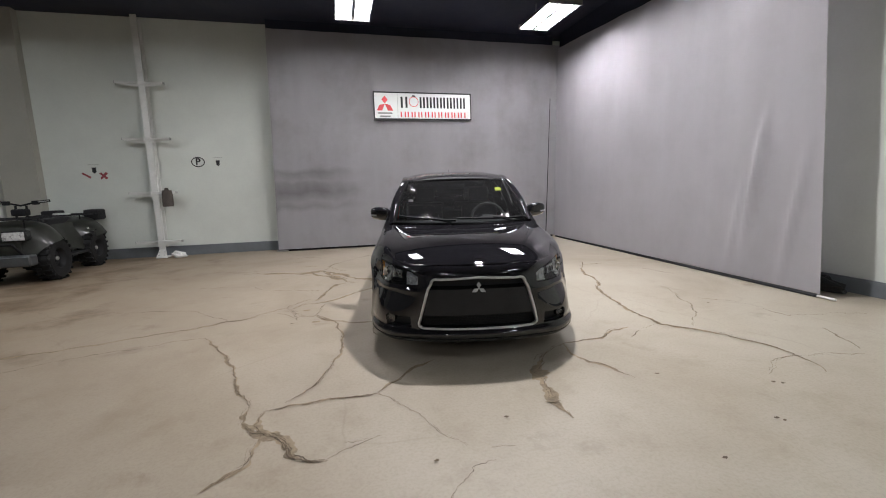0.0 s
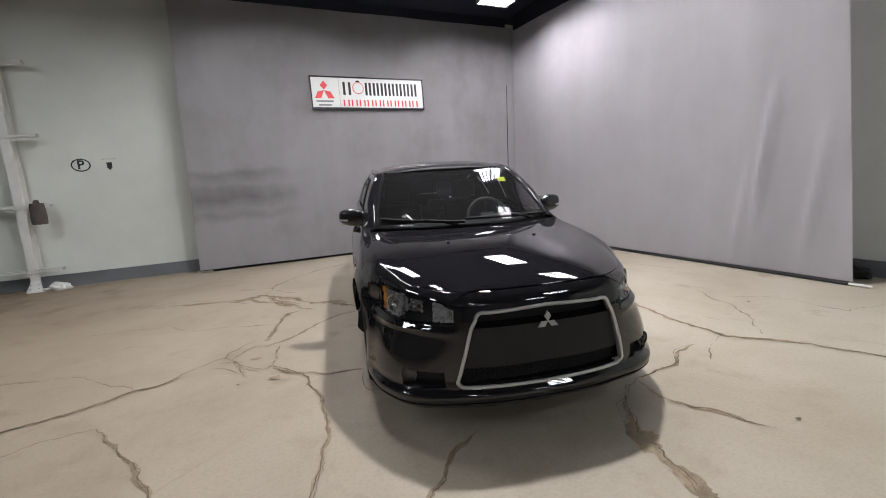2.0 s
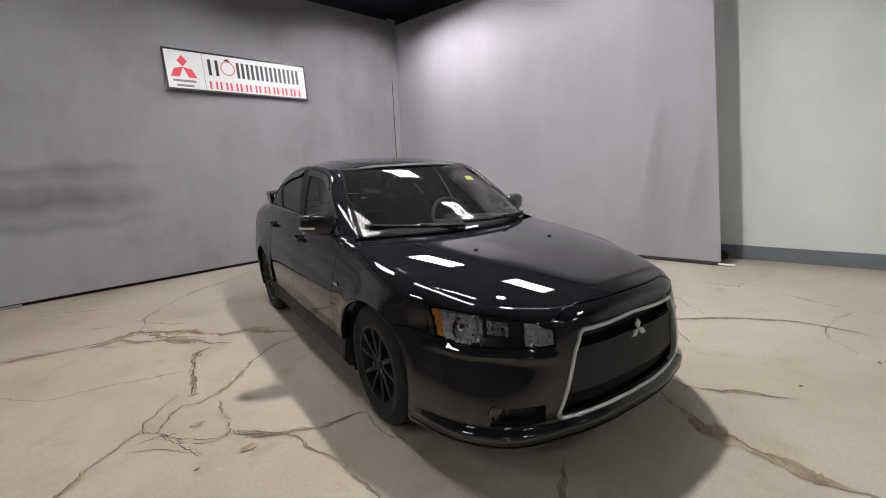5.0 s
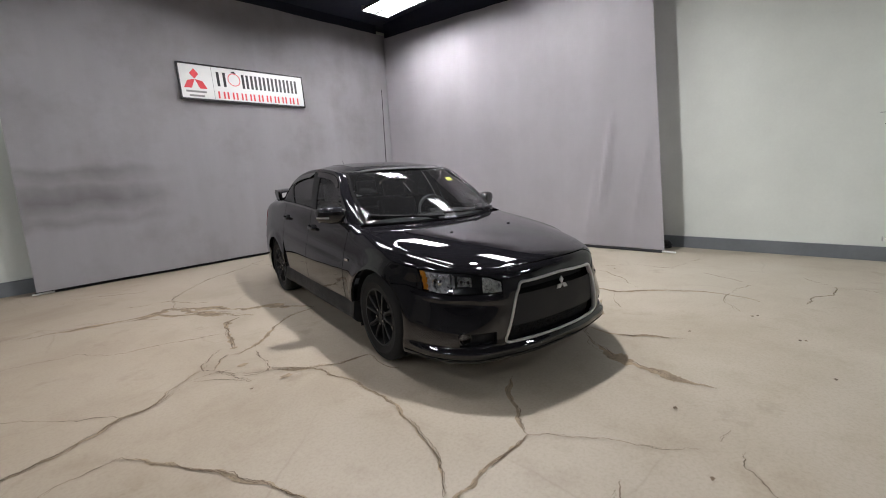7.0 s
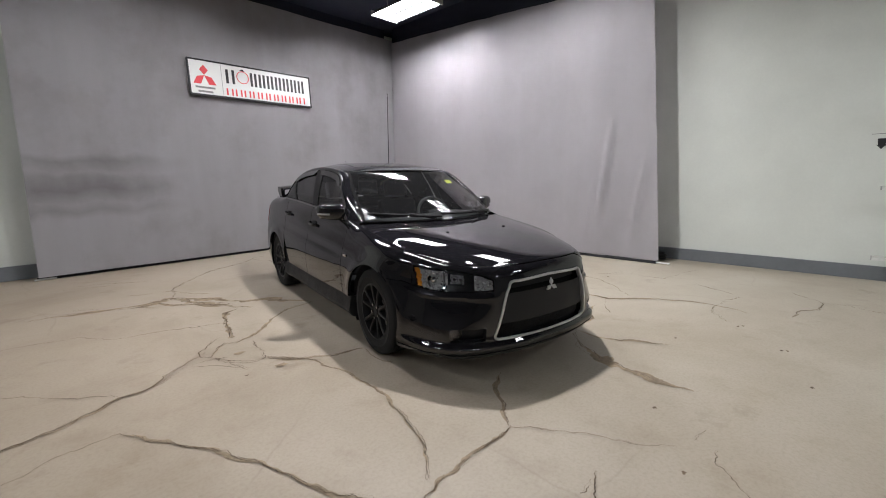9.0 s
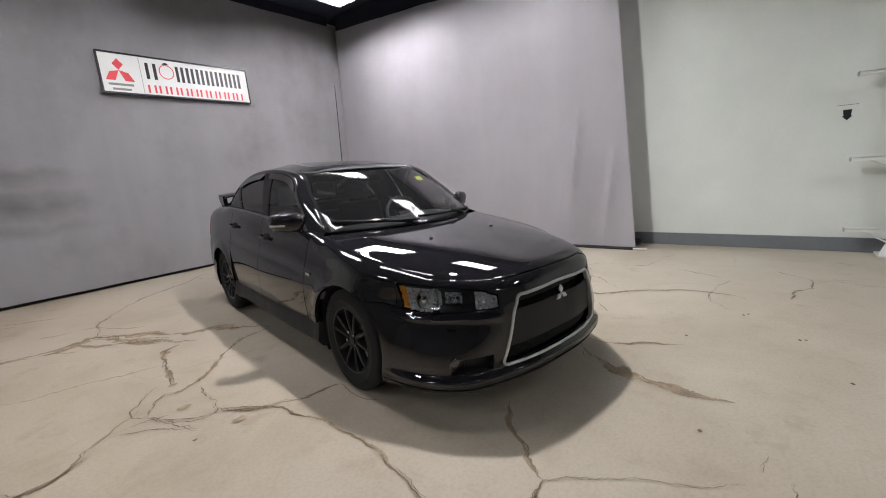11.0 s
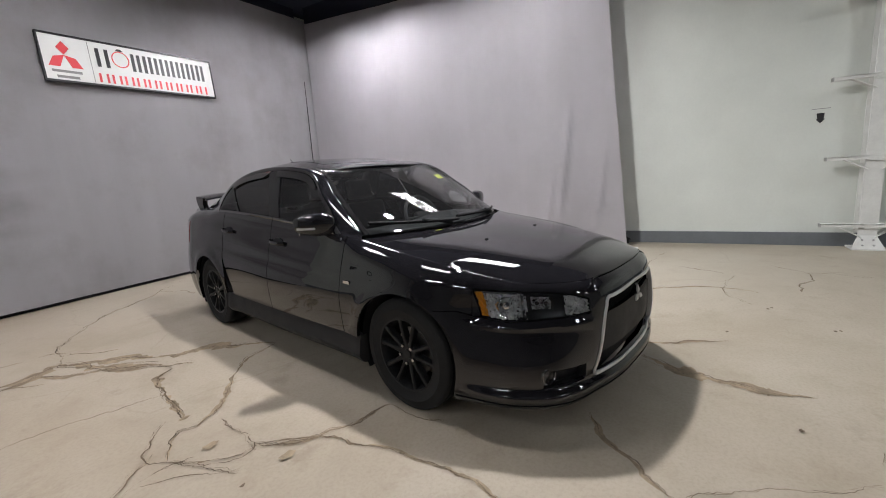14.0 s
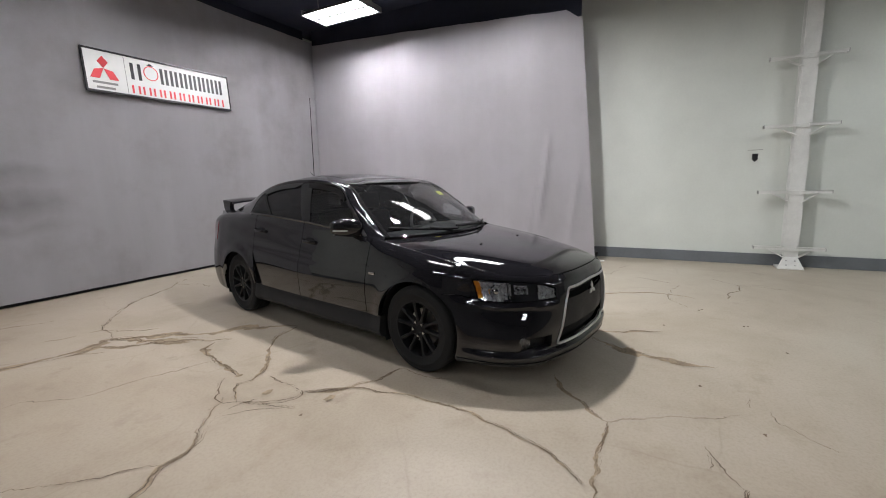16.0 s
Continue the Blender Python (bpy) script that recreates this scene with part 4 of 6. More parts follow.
# raised lip of the bonnet's front edge, falling to the lamps
bm = bmesh.new()
edge = [(-0.484, 0.686), (-0.44, 0.709), (-0.4, 0.731), (-0.37, 0.741)] + [(x, 0.7445) for x in linspace(-0.32, 0.32, 17)] + [(0.37, 0.741), (0.4, 0.731), (0.44, 0.709), (0.484, 0.686)]
path = []
for x, z in edge:
    path.append((wall(p_of_x(abs(x)), z, 1 if x >= 0 else -1, 0.0), Vector((0, -0.6, 0.8)), Vector((0, -0.8, -0.6))))
sweep(bm, path, [(-0.004, -0.004), (0.0, 0.0025), (0.0035, 0.002), (0.005, -0.001), (0.005, -0.004)])
part("bonnet_lip", bm, PAINT, car)
emb = wall(0, 0.587)
bm = bmesh.new()
for dia in ([(0, 0.05), (0.017, 0.025), (0, 0.0), (-0.017, 0.025)], [(0, 0), (-0.017, -0.025), (-0.05, -0.025), (-0.033, 0)], [(0, 0), (0.017, -0.025), (0.05, -0.025), (0.033, 0)]):
    b2 = slabbed(dia, 0.008)
    me = bpy.data.meshes.new("tmp")
    b2.to_mesh(me)
    b2.free()
    bm.from_mesh(me)
    bpy.data.meshes.remove(me)
part("badge", bm, SATIN_CHROME, car, "plain chrome lozenge badge", pose(0, emb.y - 0.006, 0.583, -6), smooth=False)


# headlamps
SLANT = 0.045


def lamp_point(p, w, s, out, a=0.004, b=0.004):
    """A point of the lamp's face; w: 0 at its lower, 1 at its upper edge. Its outer end leans outward to the top."""
    q = p - SLANT * (1 - w) * max(0, (p - P_IN) / (P_OUT - P_IN)) ** 2
    lo, hi = lamp_low(q) + a, lamp_high(q) - b
    return wall(q, lo + (hi - lo) * w, s, out)


def lamp_sheet(s, u0, u1, w0, w1, out, cols=10, rows=5, jitter=0.0, seed=0):
    rnd = random.Random(seed)
    bm = bmesh.new()
    span = P_OUT - P_IN
    sheet(bm, [[lamp_point(P_IN + span * (u0 + (u1 - u0) * i / cols), w0 + (w1 - w0) * j / rows, s, out + rnd.uniform(-jitter, jitter)) for j in range(rows + 1)] for i in range(cols + 1)])
    return bm


def headlamp(s):
    back = bmesh.new()
    grid = []
    for i in range(31):
        p = P_IN + 0.004 + (P_OUT - P_IN - 0.008) * i / 30
        col = [lamp_point(p, 0, s, -0.004, 0.002)]
        col += [lamp_point(p, w, s, -0.002) + Vector((-s * 0.03, 0.06, 0)) for w in linspace(0, 1, 6)]
        col.append(lamp_point(p, 1, s, -0.004, 0.002, 0.002))
        grid.append(col)
    sheet(back, grid)
    body = part("headlamp", back, LAMP_BLACK, car, "clear headlamp with amber corner")
    part("mask", rim(lamp_sheet(s, 0.0, 0.995, 0.0, 1.0, -0.024, 40, 10), 0.006), LAMP_BLACK, body, "gloss black inner mask")
    part("lens", lamp_sheet(s, 0.01, 0.99, 0, 1, -0.002, 30, 10), LENS, body)
    corner = bmesh.new()
    sheet(corner, [[wall(P_OUT - SLANT * (1 - w) * k, lamp_low(P_OUT) + (lamp_high(P_OUT) - lamp_low(P_OUT)) * w, s) for k in (0, 0.33, 0.66, 1)] for w in linspace(0, 1, 8)])
    part("lamp_corner", corner, PAINT, body)
    part("indicator", rim(lamp_sheet(s, 0.92, 0.985, 0.06, 0.94, -0.01, 4, 10, 0.006, 11), 0.01), AMBER, body, "amber indicator", smooth=False)
    # bright broken reflectors: the outer lamp, the small one in the middle, the cell by the grille
    part("reflector", rim(lamp_sheet(s, 0.54, 0.925, 0.03, 0.93, -0.016, 26, 11, 0.011, 3), 0.008), LAMP_BRIGHT, body, "bright faceted reflector", smooth=False)
    part("middle_reflector", rim(lamp_sheet(s, 0.33, 0.5, 0.36, 0.84, -0.016, 12, 7, 0.01, 5), 0.008), LAMP_BRIGHT, body, "small faceted reflector", smooth=False)
    part("side_reflector", rim(lamp_sheet(s, 0.005, 0.2, 0.03, 0.95, -0.012, 14, 9, 0.009, 8), 0.006), LAMP_BRIGHT, body, "faceted inner reflector", smooth=False)
    for u, w, r in ((0.74, 0.48, 0.045), (0.45, 0.6, 0.022), (0.37, 0.6, 0.022)):
        c = lamp_point(P_IN + LAMP_RUN * u, w, s, -0.014)
        q = Vector((s * 0.5, -1, 0)).normalized().to_track_quat("X", "Z").to_matrix().to_4x4()
        bowl = part("bowl", lathe(bmesh.new(), [(0.008, -0.02), (r * 0.6, -0.014), (r * 0.9, 0.0), (r, 0.01), (r * 1.06, 0.011), (r * 1.08, 0.004), (r * 1.06, -0.03)], 28), CHROME, body, "chrome bowl", Matrix.Translation(c) @ q)
        bulb = bmesh.new()
        bmesh.ops.create_uvsphere(bulb, u_segments=16, v_segments=10, radius=r * 0.5)
        part("bulb", bulb, LAMP_CHROME, bowl)
    part("trim", lamp_sheet(s, 0.62, 0.92, 0.92, 0.985, -0.006, 10, 2), CHROME, body, "thin chrome line")
    part("divider", rim(lamp_sheet(s, 0.565, 0.59, 0.1, 0.97, -0.012, 2, 5), 0.015), LAMP_CHROME, body)
    part("bezel", rim(lamp_sheet(s, 0.21, 0.56, 0.0, 0.28, -0.012, 14, 4), 0.012), LAMP_BLACK, body)
    part("bezel", rim(lamp_sheet(s, 0.21, 0.56, 0.86, 0.99, -0.01, 12, 3), 0.012), LAMP_BLACK, body)


for s in (1, -1):
    headlamp(s)

# wings
for s in (1, -1):
    bm = bmesh.new()
    skin(bm, s, linspace(P_IN, P_OUT, 30), lambda p: lamp_high(p) + 0.003, lambda p: shoulder(y_of(p)), 10)
    y_arch = -0.235
    skin(bm, s, [P_OUT] + linspace(P_OUT + 0.003, p_of_y(y_arch), 12), lambda p: 0.605 + 0.018 * min(1, (p - P_OUT) / 0.08) + 0.12 * max(0, 1 - (p - P_OUT) / 0.003), lambda p: shoulder(y_of(p)), 14)
    ys = [y_arch] + [ARCH * math.sin(radians(a)) for a in linspace(-40, 90, 40)] + linspace(0.366, 0.497, 8)
    skin(bm, s, [p_of_y(y) for y in ys], lambda p: arch_bottom(y_of(p), 0.368), lambda p: shoulder(y_of(p)), 26)
    wing = part("front_wing", rim(bm, 0.022), PAINT, car)
    c = wall(p_of_y(0.43), 0.695, s, 0.003)
    part("side_badge", boxed(-0.004, 0.004, -0.03, 0.03, -0.01, 0.01, 0.003), LAMP_CHROME, wing, "small chrome badge", Matrix.Translation(c))

# doors
DOORS = ((0.503, 1.418), (1.424, 2.262))
for s in (1, -1):
    for k, (ya, yb) in enumerate(DOORS):
        bm = bmesh.new()
        grid = []
        for u in linspace(0, 1, 34):
            col = []
            for w in linspace(0, 1, 30):
                y = ya + (yb - ya) * u
                if k == 1 and u > 0.5:
                    y -= 0.12 * smooth(0.5, 1, u) * (1 - smooth(0.0, 0.55, w))
                z0, z1 = 0.372, shoulder(y)
                col.append(wall(p_of_y(y), z0 + (z1 - z0) * w, s))
            grid.append(col)
        sheet(bm, grid)
        door = part("front_door" if k == 0 else "rear_door", rim(bm, 0.02), PAINT, car)
        yh = 1.3 if k == 0 else 2.14
        zh = shoulder(yh) - 0.15
        c = wall(p_of_y(yh), zh, s, 0.0)
        bm = bmesh.new()
        g = bmesh.ops.create_uvsphere(bm, u_segments=20, v_segments=12, radius=1)
        for v in bm.verts:
            v.co = Vector((v.co.x * 0.006, v.co.y * 0.07, v.co.z * 0.032))
        cup = part("handle_cup", bm, BLACK, door, "", Matrix.Translation(c))
        bm = bmesh.new()
        path = []
        for f in linspace(-1, 1, 14):
            q = c + Vector((s * (0.006 + 0.03 * (1 - f**4)), f * 0.1, 0.006 * f))
            path.append((q, Vector((s, 0, 0)), Vector((0, 0, 1))))
        sweep(bm, path, [(-0.007, -0.012), (0.005, -0.013), (0.008, 0.0), (0.005, 0.013), (-0.007, 0.012)])
        part("door_handle", bm, PAINT, door)
        # belt trim
        bm = bmesh.new()
        path = []
        for y in linspace(ya + (0.12 if k == 0 else 0.0), yb if k == 0 else 2.4, 30):
            q = wall(p_of_y(y), shoulder(y), s) + Vector((0, 0, 0.004))
            path.append((q, Vector((s, 0, 0)), Vector((0, 0, 1))))
        sweep(bm, path, [(-0.014, -0.006), (0.006, -0.008), (0.009, 0.002), (0.002, 0.012), (-0.014, 0.012)])
        part("belt_trim", bm, GLOSS_BLACK, door)

# rear quarters, rear bumper, tail lamps
for s in (1, -1):
    bm = bmesh.new()
    ys = [2.268 + 0.0] + [2.635 + ARCH * math.sin(radians(a)) for a in linspace(-88, 60, 44)]
    skin(bm, s, [p_of_y(y) for y in ys], lambda p: arch_bottom(y_of(p), 0.368), lambda p: shoulder(y_of(p)), 26)
    skin(bm, s, linspace(p_of_y(2.635 + ARCH * math.sin(radians(60))), P_END - 0.52, 30), lambda p: 0.52 + 0.13 * smooth(2.95, 3.1, y_of(p)), lambda p: shoulder(y_of(p)), 18)
    quarter = part("rear_quarter", rim(bm, 0.022), PAINT, car)
    bm = skin(bmesh.new(), s, linspace(p_of_y(3.17), P_END - 0.53, 20), lambda p: 0.78, lambda p: 0.985, 8, 0.004)
    part("tail_lamp", rim(bm, 0.02), RED_LENS, car, "dark red tail lamp")
bm = bmesh.new()
for s in (1, -1):
    grid = []
    for u in linspace(0, 1, 36):
        col = []
        for w in linspace(0, 1, 16):
            z = 0.21 + 0.43 * w
            a = p_of_y(2.635 + math.sqrt(max(ARCH**2 - (z - AXLE) ** 2, 0.07)))
            p = a + (P_END - a) * u
            top = 0.517 + 0.13 * smooth(2.95, 3.1, y_of(p))
            col.append(wall(p, 0.21 + (top - 0.21) * w, s))
        grid.append(col)
    sheet(bm, grid)
part("rear_bumper", rim(bm, 0.02), PAINT, car)

# side skirts
for s in (1, -1):
    bm = bmesh.new()
    path = []
    for y in linspace(0.352, 2.285, 50):
        q = wall(p_of_y(y), 0.3, s)
        path.append((Vector((q.x, q.y, 0.0)), Vector((s, 0, 0)), Vector((0, 0, 1))))
    sweep(bm, path, [(-0.06, 0.366), (-0.014, 0.366), (-0.008, 0.358), (0.0, 0.32), (0.009, 0.262), (0.012, 0.246), (0.006, 0.232), (-0.02, 0.198), (-0.06, 0.186)])
    part("side_skirt", bm, PLASTIC, car, "black sill with a flared lower edge")

# bonnet
hood_c = curve([(-0.9, 0.741), (-0.85, 0.763), (-0.78, 0.788), (-0.6, 0.832), (-0.3, 0.884), (0.0, 0.92), (0.28, 0.946), (0.6, 0.955)])
edge_tab = [wall(P_END * 0.55 * i / 700, shoulder(y_of(P_END * 0.55 * i / 700))) for i in range(700)]
edge_tab = [e for e in edge_tab if e.y < 0.75]


y0 = edge_tab[0].y
y_cowl = 0.42
p_side = [p_of_y(-0.43), p_of_y(0.5)]


def top_edge_at(p):
    return wall(p, shoulder(y_of(p)))


p_cowl = p_of_y(y_cowl)
corner_f, corner_r = top_edge_at(p_side[0]), top_edge_at(p_cowl)
centre_f, centre_r = Vector((0, y0, edge_tab[0].z)), Vector((0, 0.19, hood_c(0.19)))


def bonnet_point(u, v):
    """A point of the bonnet; u: 0 in the middle to 1 at the wing, v: 0 at the nose to 1 at the screen."""
    a = abs(u)
    yc = y0 + (0.19 - y0) * v
    mid = Vector((0, yc, hood_c(yc) if v > 0 else edge_tab[0].z))
    side = top_edge_at(p_side[0] + (p_cowl - p_side[0]) * v)
    nose = top_edge_at(p_side[0] * a)
    rear = Vector((corner_r.x * a, 0.19 + (corner_r.y - 0.19) * a * a, centre_r.z + (corner_r.z - centre_r.z) * a**3))
    out = []
    for k, w in ((0, a), (1, a**2.1), (2, a**2.05)):
        s = (1 - w) * mid[k] + w * side[k] + (1 - v) * nose[k] + v * rear[k]
        s -= (1 - w) * ((1 - v) * centre_f[k] + v * centre_r[k]) + w * ((1 - v) * corner_f[k] + v * corner_r[k])
        out.append(s)
    crease = 0.0012 * math.exp(-((a - 0.7) / 0.1) ** 2) * smooth(0.1, 0.5, v)
    return Vector((math.copysign(out[0], u), out[1], out[2] + crease - 0.002))


def evened(grid, powers, hold):
    """Draws a grid of points towards a low polynomial surface, so that it mirrors cleanly; its rims stay where they are."""
    m, n = len(grid), len(grid[0])
    uv = [(-1 + 2 * j / (n - 1), -1 + 2 * i / (m - 1)) for i in range(m) for j in range(n)]
    base = np.array([[u**a * v**b for a in range(powers[0] + 1) for b in range(powers[1] + 1)] for u, v in uv])
    pts = np.array([tuple(q) for row in grid for q in row])
    fit, _, _, _ = np.linalg.lstsq(base, pts, rcond=None)
    near = base @ fit
    out = []
    for i in range(m):
        row = []
        for j in range(n):
            u, v = uv[i * n + j]
            w = max(abs(u) ** hold[0], abs(v) ** hold[1])
            row.append(Vector(tuple(near[i * n + j] * (1 - w) + pts[i * n + j] * w)))
        out.append(row)
    return out


bm = bmesh.new()
sheet(bm, evened([[bonnet_point(u * 0.993, 0.004 + 0.996 * v**1.3) for u in linspace(-1, 1, 57)] for v in linspace(0, 1, 42)], (6, 4), (9, 12)))
hood = part("bonnet", rim(bm, 0.018), PAINT, car)
for u in (-0.33, 0.33):
    q = bonnet_point(u, 0.62)
    part("washer_nozzle", boxed(q.x - 0.01, q.x + 0.01, q.y - 0.007, q.y + 0.008, q.z - 0.004, q.z + 0.006, 0.003), BLACK, hood)

# greenhouse curves: the rail round windscreen, roof and rear window; the upper edge of the side windows
rail = curve([(0, (0.705, 0.44, 0.95)), (0.22, (0.642, 0.77, 1.192)), (0.42, (0.565, 1.09, 1.378)), (0.55, (0.57, 1.5, 1.428)), (0.68, (0.562, 1.95, 1.418)), (0.8, (0.54, 2.33, 1.36)),
              (0.9, (0.575, 2.68, 1.24)), (1, (0.63, 3.02, 1.108))])
window_top = curve([(0, (0.775, 0.565, 0.965)), (0.22, (0.712, 0.838, 1.174)), (0.42, (0.625, 1.13, 1.35)), (0.55, (0.632, 1.52, 1.393)), (0.68, (0.638, 1.95, 1.378)), (0.8, (0.675, 2.23, 1.316)),
                    (0.9, (0.72, 2.36, 1.222)), (1, (0.768, 2.43, 1.098))])
belt_run = curve([(0, 0.6), (0.42, 1.14), (0.55, 1.405), (0.68, 1.72), (0.8, 2.0), (0.9, 2.22), (1, 2.43)])


def belt(t, s):
    y = belt_run(t)
    q = wall(p_of_y(y), shoulder(y), s)
    return Vector((q.x - s * 0.012, q.y, q.z - 0.006))


def flip(v, s):
    return Vector((v.x * s, v.y, v.z))


# pillars and roof rails
for s in (1, -1):
    bm = bmesh.new()
    grid = []
    for t in linspace(0, 1, 70):
        a, b = flip(rail(t), s), flip(window_top(t), s)
        row = []
        for w in linspace(0, 1, 8):
            q = a.lerp(b, w)
            bulge = 0.022 * math.sin(math.pi * w) * min(1, 6 * t, 6 * (1 - t))
            row.append(q + Vector((s * bulge, 0, bulge * 0.7)))
        grid.append(row)
    sheet(bm, grid)
    part("pillar_frame", rim(bm, 0.02), PAINT, car)
    # shelf between pillar foot, window and wing
    bm = bmesh.new()
    grid = []
    for f in linspace(0, 1, 10):
        y = 0.4 + 0.22 * f
        a = flip(rail(0), s).lerp(flip(window_top(0), s), f)
        q = wall(p_of_y(y), shoulder(y), s)
        grid.append([a + Vector((0, 0, 0.0)), a.lerp(q, 0.5) + Vector((0, 0, 0.004)), q])
    sheet(bm, grid)
    part("pillar_foot", bm, PAINT, car)
    bm = bmesh.new()
    grid = []
    for f in linspace(0, 1, 14):
        a = flip(window_top(1), s).lerp(flip(rail(1), s), f)
        y = 2.43 + 0.66 * f
        q = wall(p_of_y(y), shoulder(y), s)
        grid.append([a, a.lerp(q, 0.5) + Vector((0, 0, 0.003)), q])
    sheet(bm, grid)
    part("pillar_foot", bm, PAINT, car)

    def pane(t0, t1, n, push=0.0, low=0.0):
        bm = bmesh.new()
        grid = []
        for t in linspace(t0, t1, n):
            a, b = flip(window_top(t), s), belt(t, s)
            grid.append([b.lerp(a, w) + Vector((s * (0.012 * math.sin(math.pi * w) + push), 0, 0)) for w in linspace(low, 1, 9)])
        sheet(bm, grid)
        return bm

    part("sail_panel", pane(0.004, 0.14, 8), PLASTIC, car, "dark grey triangular panel")
    part("side_window", pane(0.14, 0.535, 24, -0.006), SIDE_GLASS, car, "dark tinted front side window")
    part("centre_pillar", pane(0.53, 0.585, 5, 0.001), PLASTIC, car)
    part("side_window", pane(0.585, 0.805, 16, -0.006), TINTED, car, "dark tinted rear side window")
    part("window_bar", pane(0.803, 0.82, 3, 0.001), PLASTIC, car)
    part("side_window", pane(0.82, 0.995, 12, -0.006), TINTED, car, "small dark tinted quarter window")
    # smoked wind deflectors over the side windows
    for t0, t1 in ((0.3, 0.545), (0.575, 0.8)):
        bm = bmesh.new()
        grid = []
        for t in linspace(t0, t1, 18):
            a, b = flip(window_top(t), s), belt(t, s)
            d = (b - a).normalized()
            fade = min(1, 5 * (t - t0) / (t1 - t0) + 0.15)
            grid.append([a + Vector((s * 0.006, 0, 0.006)), a + d * 0.022 * fade + Vector((s * 0.013, 0, 0)), a + d * 0.045 * fade + Vector((s * 0.014, 0, 0))])
        sheet(bm, grid)
        part("wind_deflector", rim(bm, 0.003), GLOSS_BLACK, car, "smoked wind deflector")
    part("lit_chip", boxed(-0.004, 0.004, -0.008, 0.008, -0.006, 0.006, 0.002), CHROME, car, "small bright trim end", Matrix.Translation(belt(0.985, s) + Vector((s * 0.02, 0.0, 0.006))))


def across(t0, t1, bow, crown, n=22, m=33, inset=0.0, power=3.4, even=False):
    """A sheet across the car between both rails; bow: how far its middle lies ahead, crown: above."""
    bm = bmesh.new()
    grid = []
    for k, t in enumerate(linspace(t0, t1, n)):
        f = k / (n - 1)
        e = rail(t)
        row = []
        for u in linspace(-1, 1, m):
            g = 1 - abs(u * (e.x - inset) / e.x) ** power
            row.append(Vector((u * (e.x - inset), e.y - bow(f) * g, e.z + crown(f) * g)))
        grid.append(row)
    sheet(bm, evened(grid, (4, 2), (50, 30)) if even else grid)
    return bm


SCREEN = 2.25


def screen_bow(f):
    return 0.265 - 0.228 * f + 0.318 * f * (1 - f)


def screen_crown(f):
    return -0.005 * f - 0.0236 * math.sin(math.pi * f)


part("windscreen", across(0.0, 0.415, screen_bow, screen_crown, 40, 61, 0.0, SCREEN, True), WINDSHIELD, car, "clear windscreen glass")


def roof_bow(f):
    return 0.04 - 0.08 * f


def roof_crown(f):
    return -0.004 + 0.034 * (1 - (1 - min(1, f * 1.4)) ** 2) + 0.022 * math.sin(math.pi * min(1, f * 1.05))


roof = part("roof", rim(across(0.42, 0.8, roof_bow, roof_crown, 36, 41), 0.015), PAINT, car)
part("rear_window", across(0.805, 1.0, lambda f: -0.04 - 0.1 * f, lambda f: 0.05 - 0.03 * f, 16, 33), TINTED, car, "dark tinted rear window")
bm = across(0.475, 0.615, lambda f: roof_bow(0.145 + 0.368 * f), lambda f: roof_crown(0.145 + 0.368 * f), 12, 25, 0.17)
for v in bm.verts:
    v.co.z += 0.0015
part("sunroof", rim(bm, 0.006), GLOSS_BLACK, roof, "dark glass sunroof panel")
bm = bmesh.new()
path = []
top_edge = [Vector((u * rail(0.418).x, rail(0.418).y - 0.038 * (1 - abs(u) ** 4), rail(0.418).z - 0.003 * (1 - abs(u) ** 4) + 0.001)) for u in linspace(-1, 1, 40)]
sweep(bm, [(q, Vector((0, -1, -0.4)).normalized(), Vector((0, -0.4, 1)).normalized()) for q in top_edge], [(-0.012, -0.006), (0.012, -0.006), (0.012, 0.003), (-0.012, 0.003)])
part("screen_seal", bm, BLACK, car)

# boot lid and spoiler
bm = bmesh.new()
grid = []
for k in range(16):
    f = k / 15
    row = []
    for u in linspace(-1, 1, 33):
        y = 3.02 + 0.14 * (1 - u * u) + (3.535 - 3.16) * f - 0.03 * u * u * f
        x = u * (0.63 + (0.56 - 0.63) * f)
        row.append((x, y, 1.108 - 0.03 * f + 0.02 * (1 - u * u)))
    grid.append(row)
sheet(bm, grid)
last = grid[-1]
sheet(bm, [last] + [[(x * (1 + 0.02 * k), y + 0.01 * k, z - 0.1 * k) for x, y, z in last] for k in range(1, 5)])
part("boot_lid", rim(bm, 0.02), PAINT, car)
for s in (1, -1):
    bm = bmesh.new()
    grid = []
    for y in linspace(3.0, 3.45, 14):
        q = wall(p_of_y(y), shoulder(y), s)
        grid.append([q, Vector((s * 0.6, y, 1.11 - 0.04 * (y - 3.0)))])
    sheet(bm, grid)
    part("boot_edge", bm, PAINT, car)
spoiler = part("rear_spoiler", bmesh.new(), PAINT, car)
bm = bmesh.new()
path = []
for u in linspace(-1, 1, 40):
    q = Vector((u * 0.61, 3.25 + 0.07 * (1 - u * u), 1.196 + 0.022 * (1 - u**4)))
    path.append((q, Vector((0, 1, 0.04)), Vector((0, 0, 1))))
sweep(bm, path, [(-0.14, -0.014), (-0.1, 0.008), (0.0, 0.02), (0.12, 0.022), (0.155, 0.014), (0.15, -0.004), (0.0, -0.016)])
part("wing_blade", bm, PAINT, spoiler)
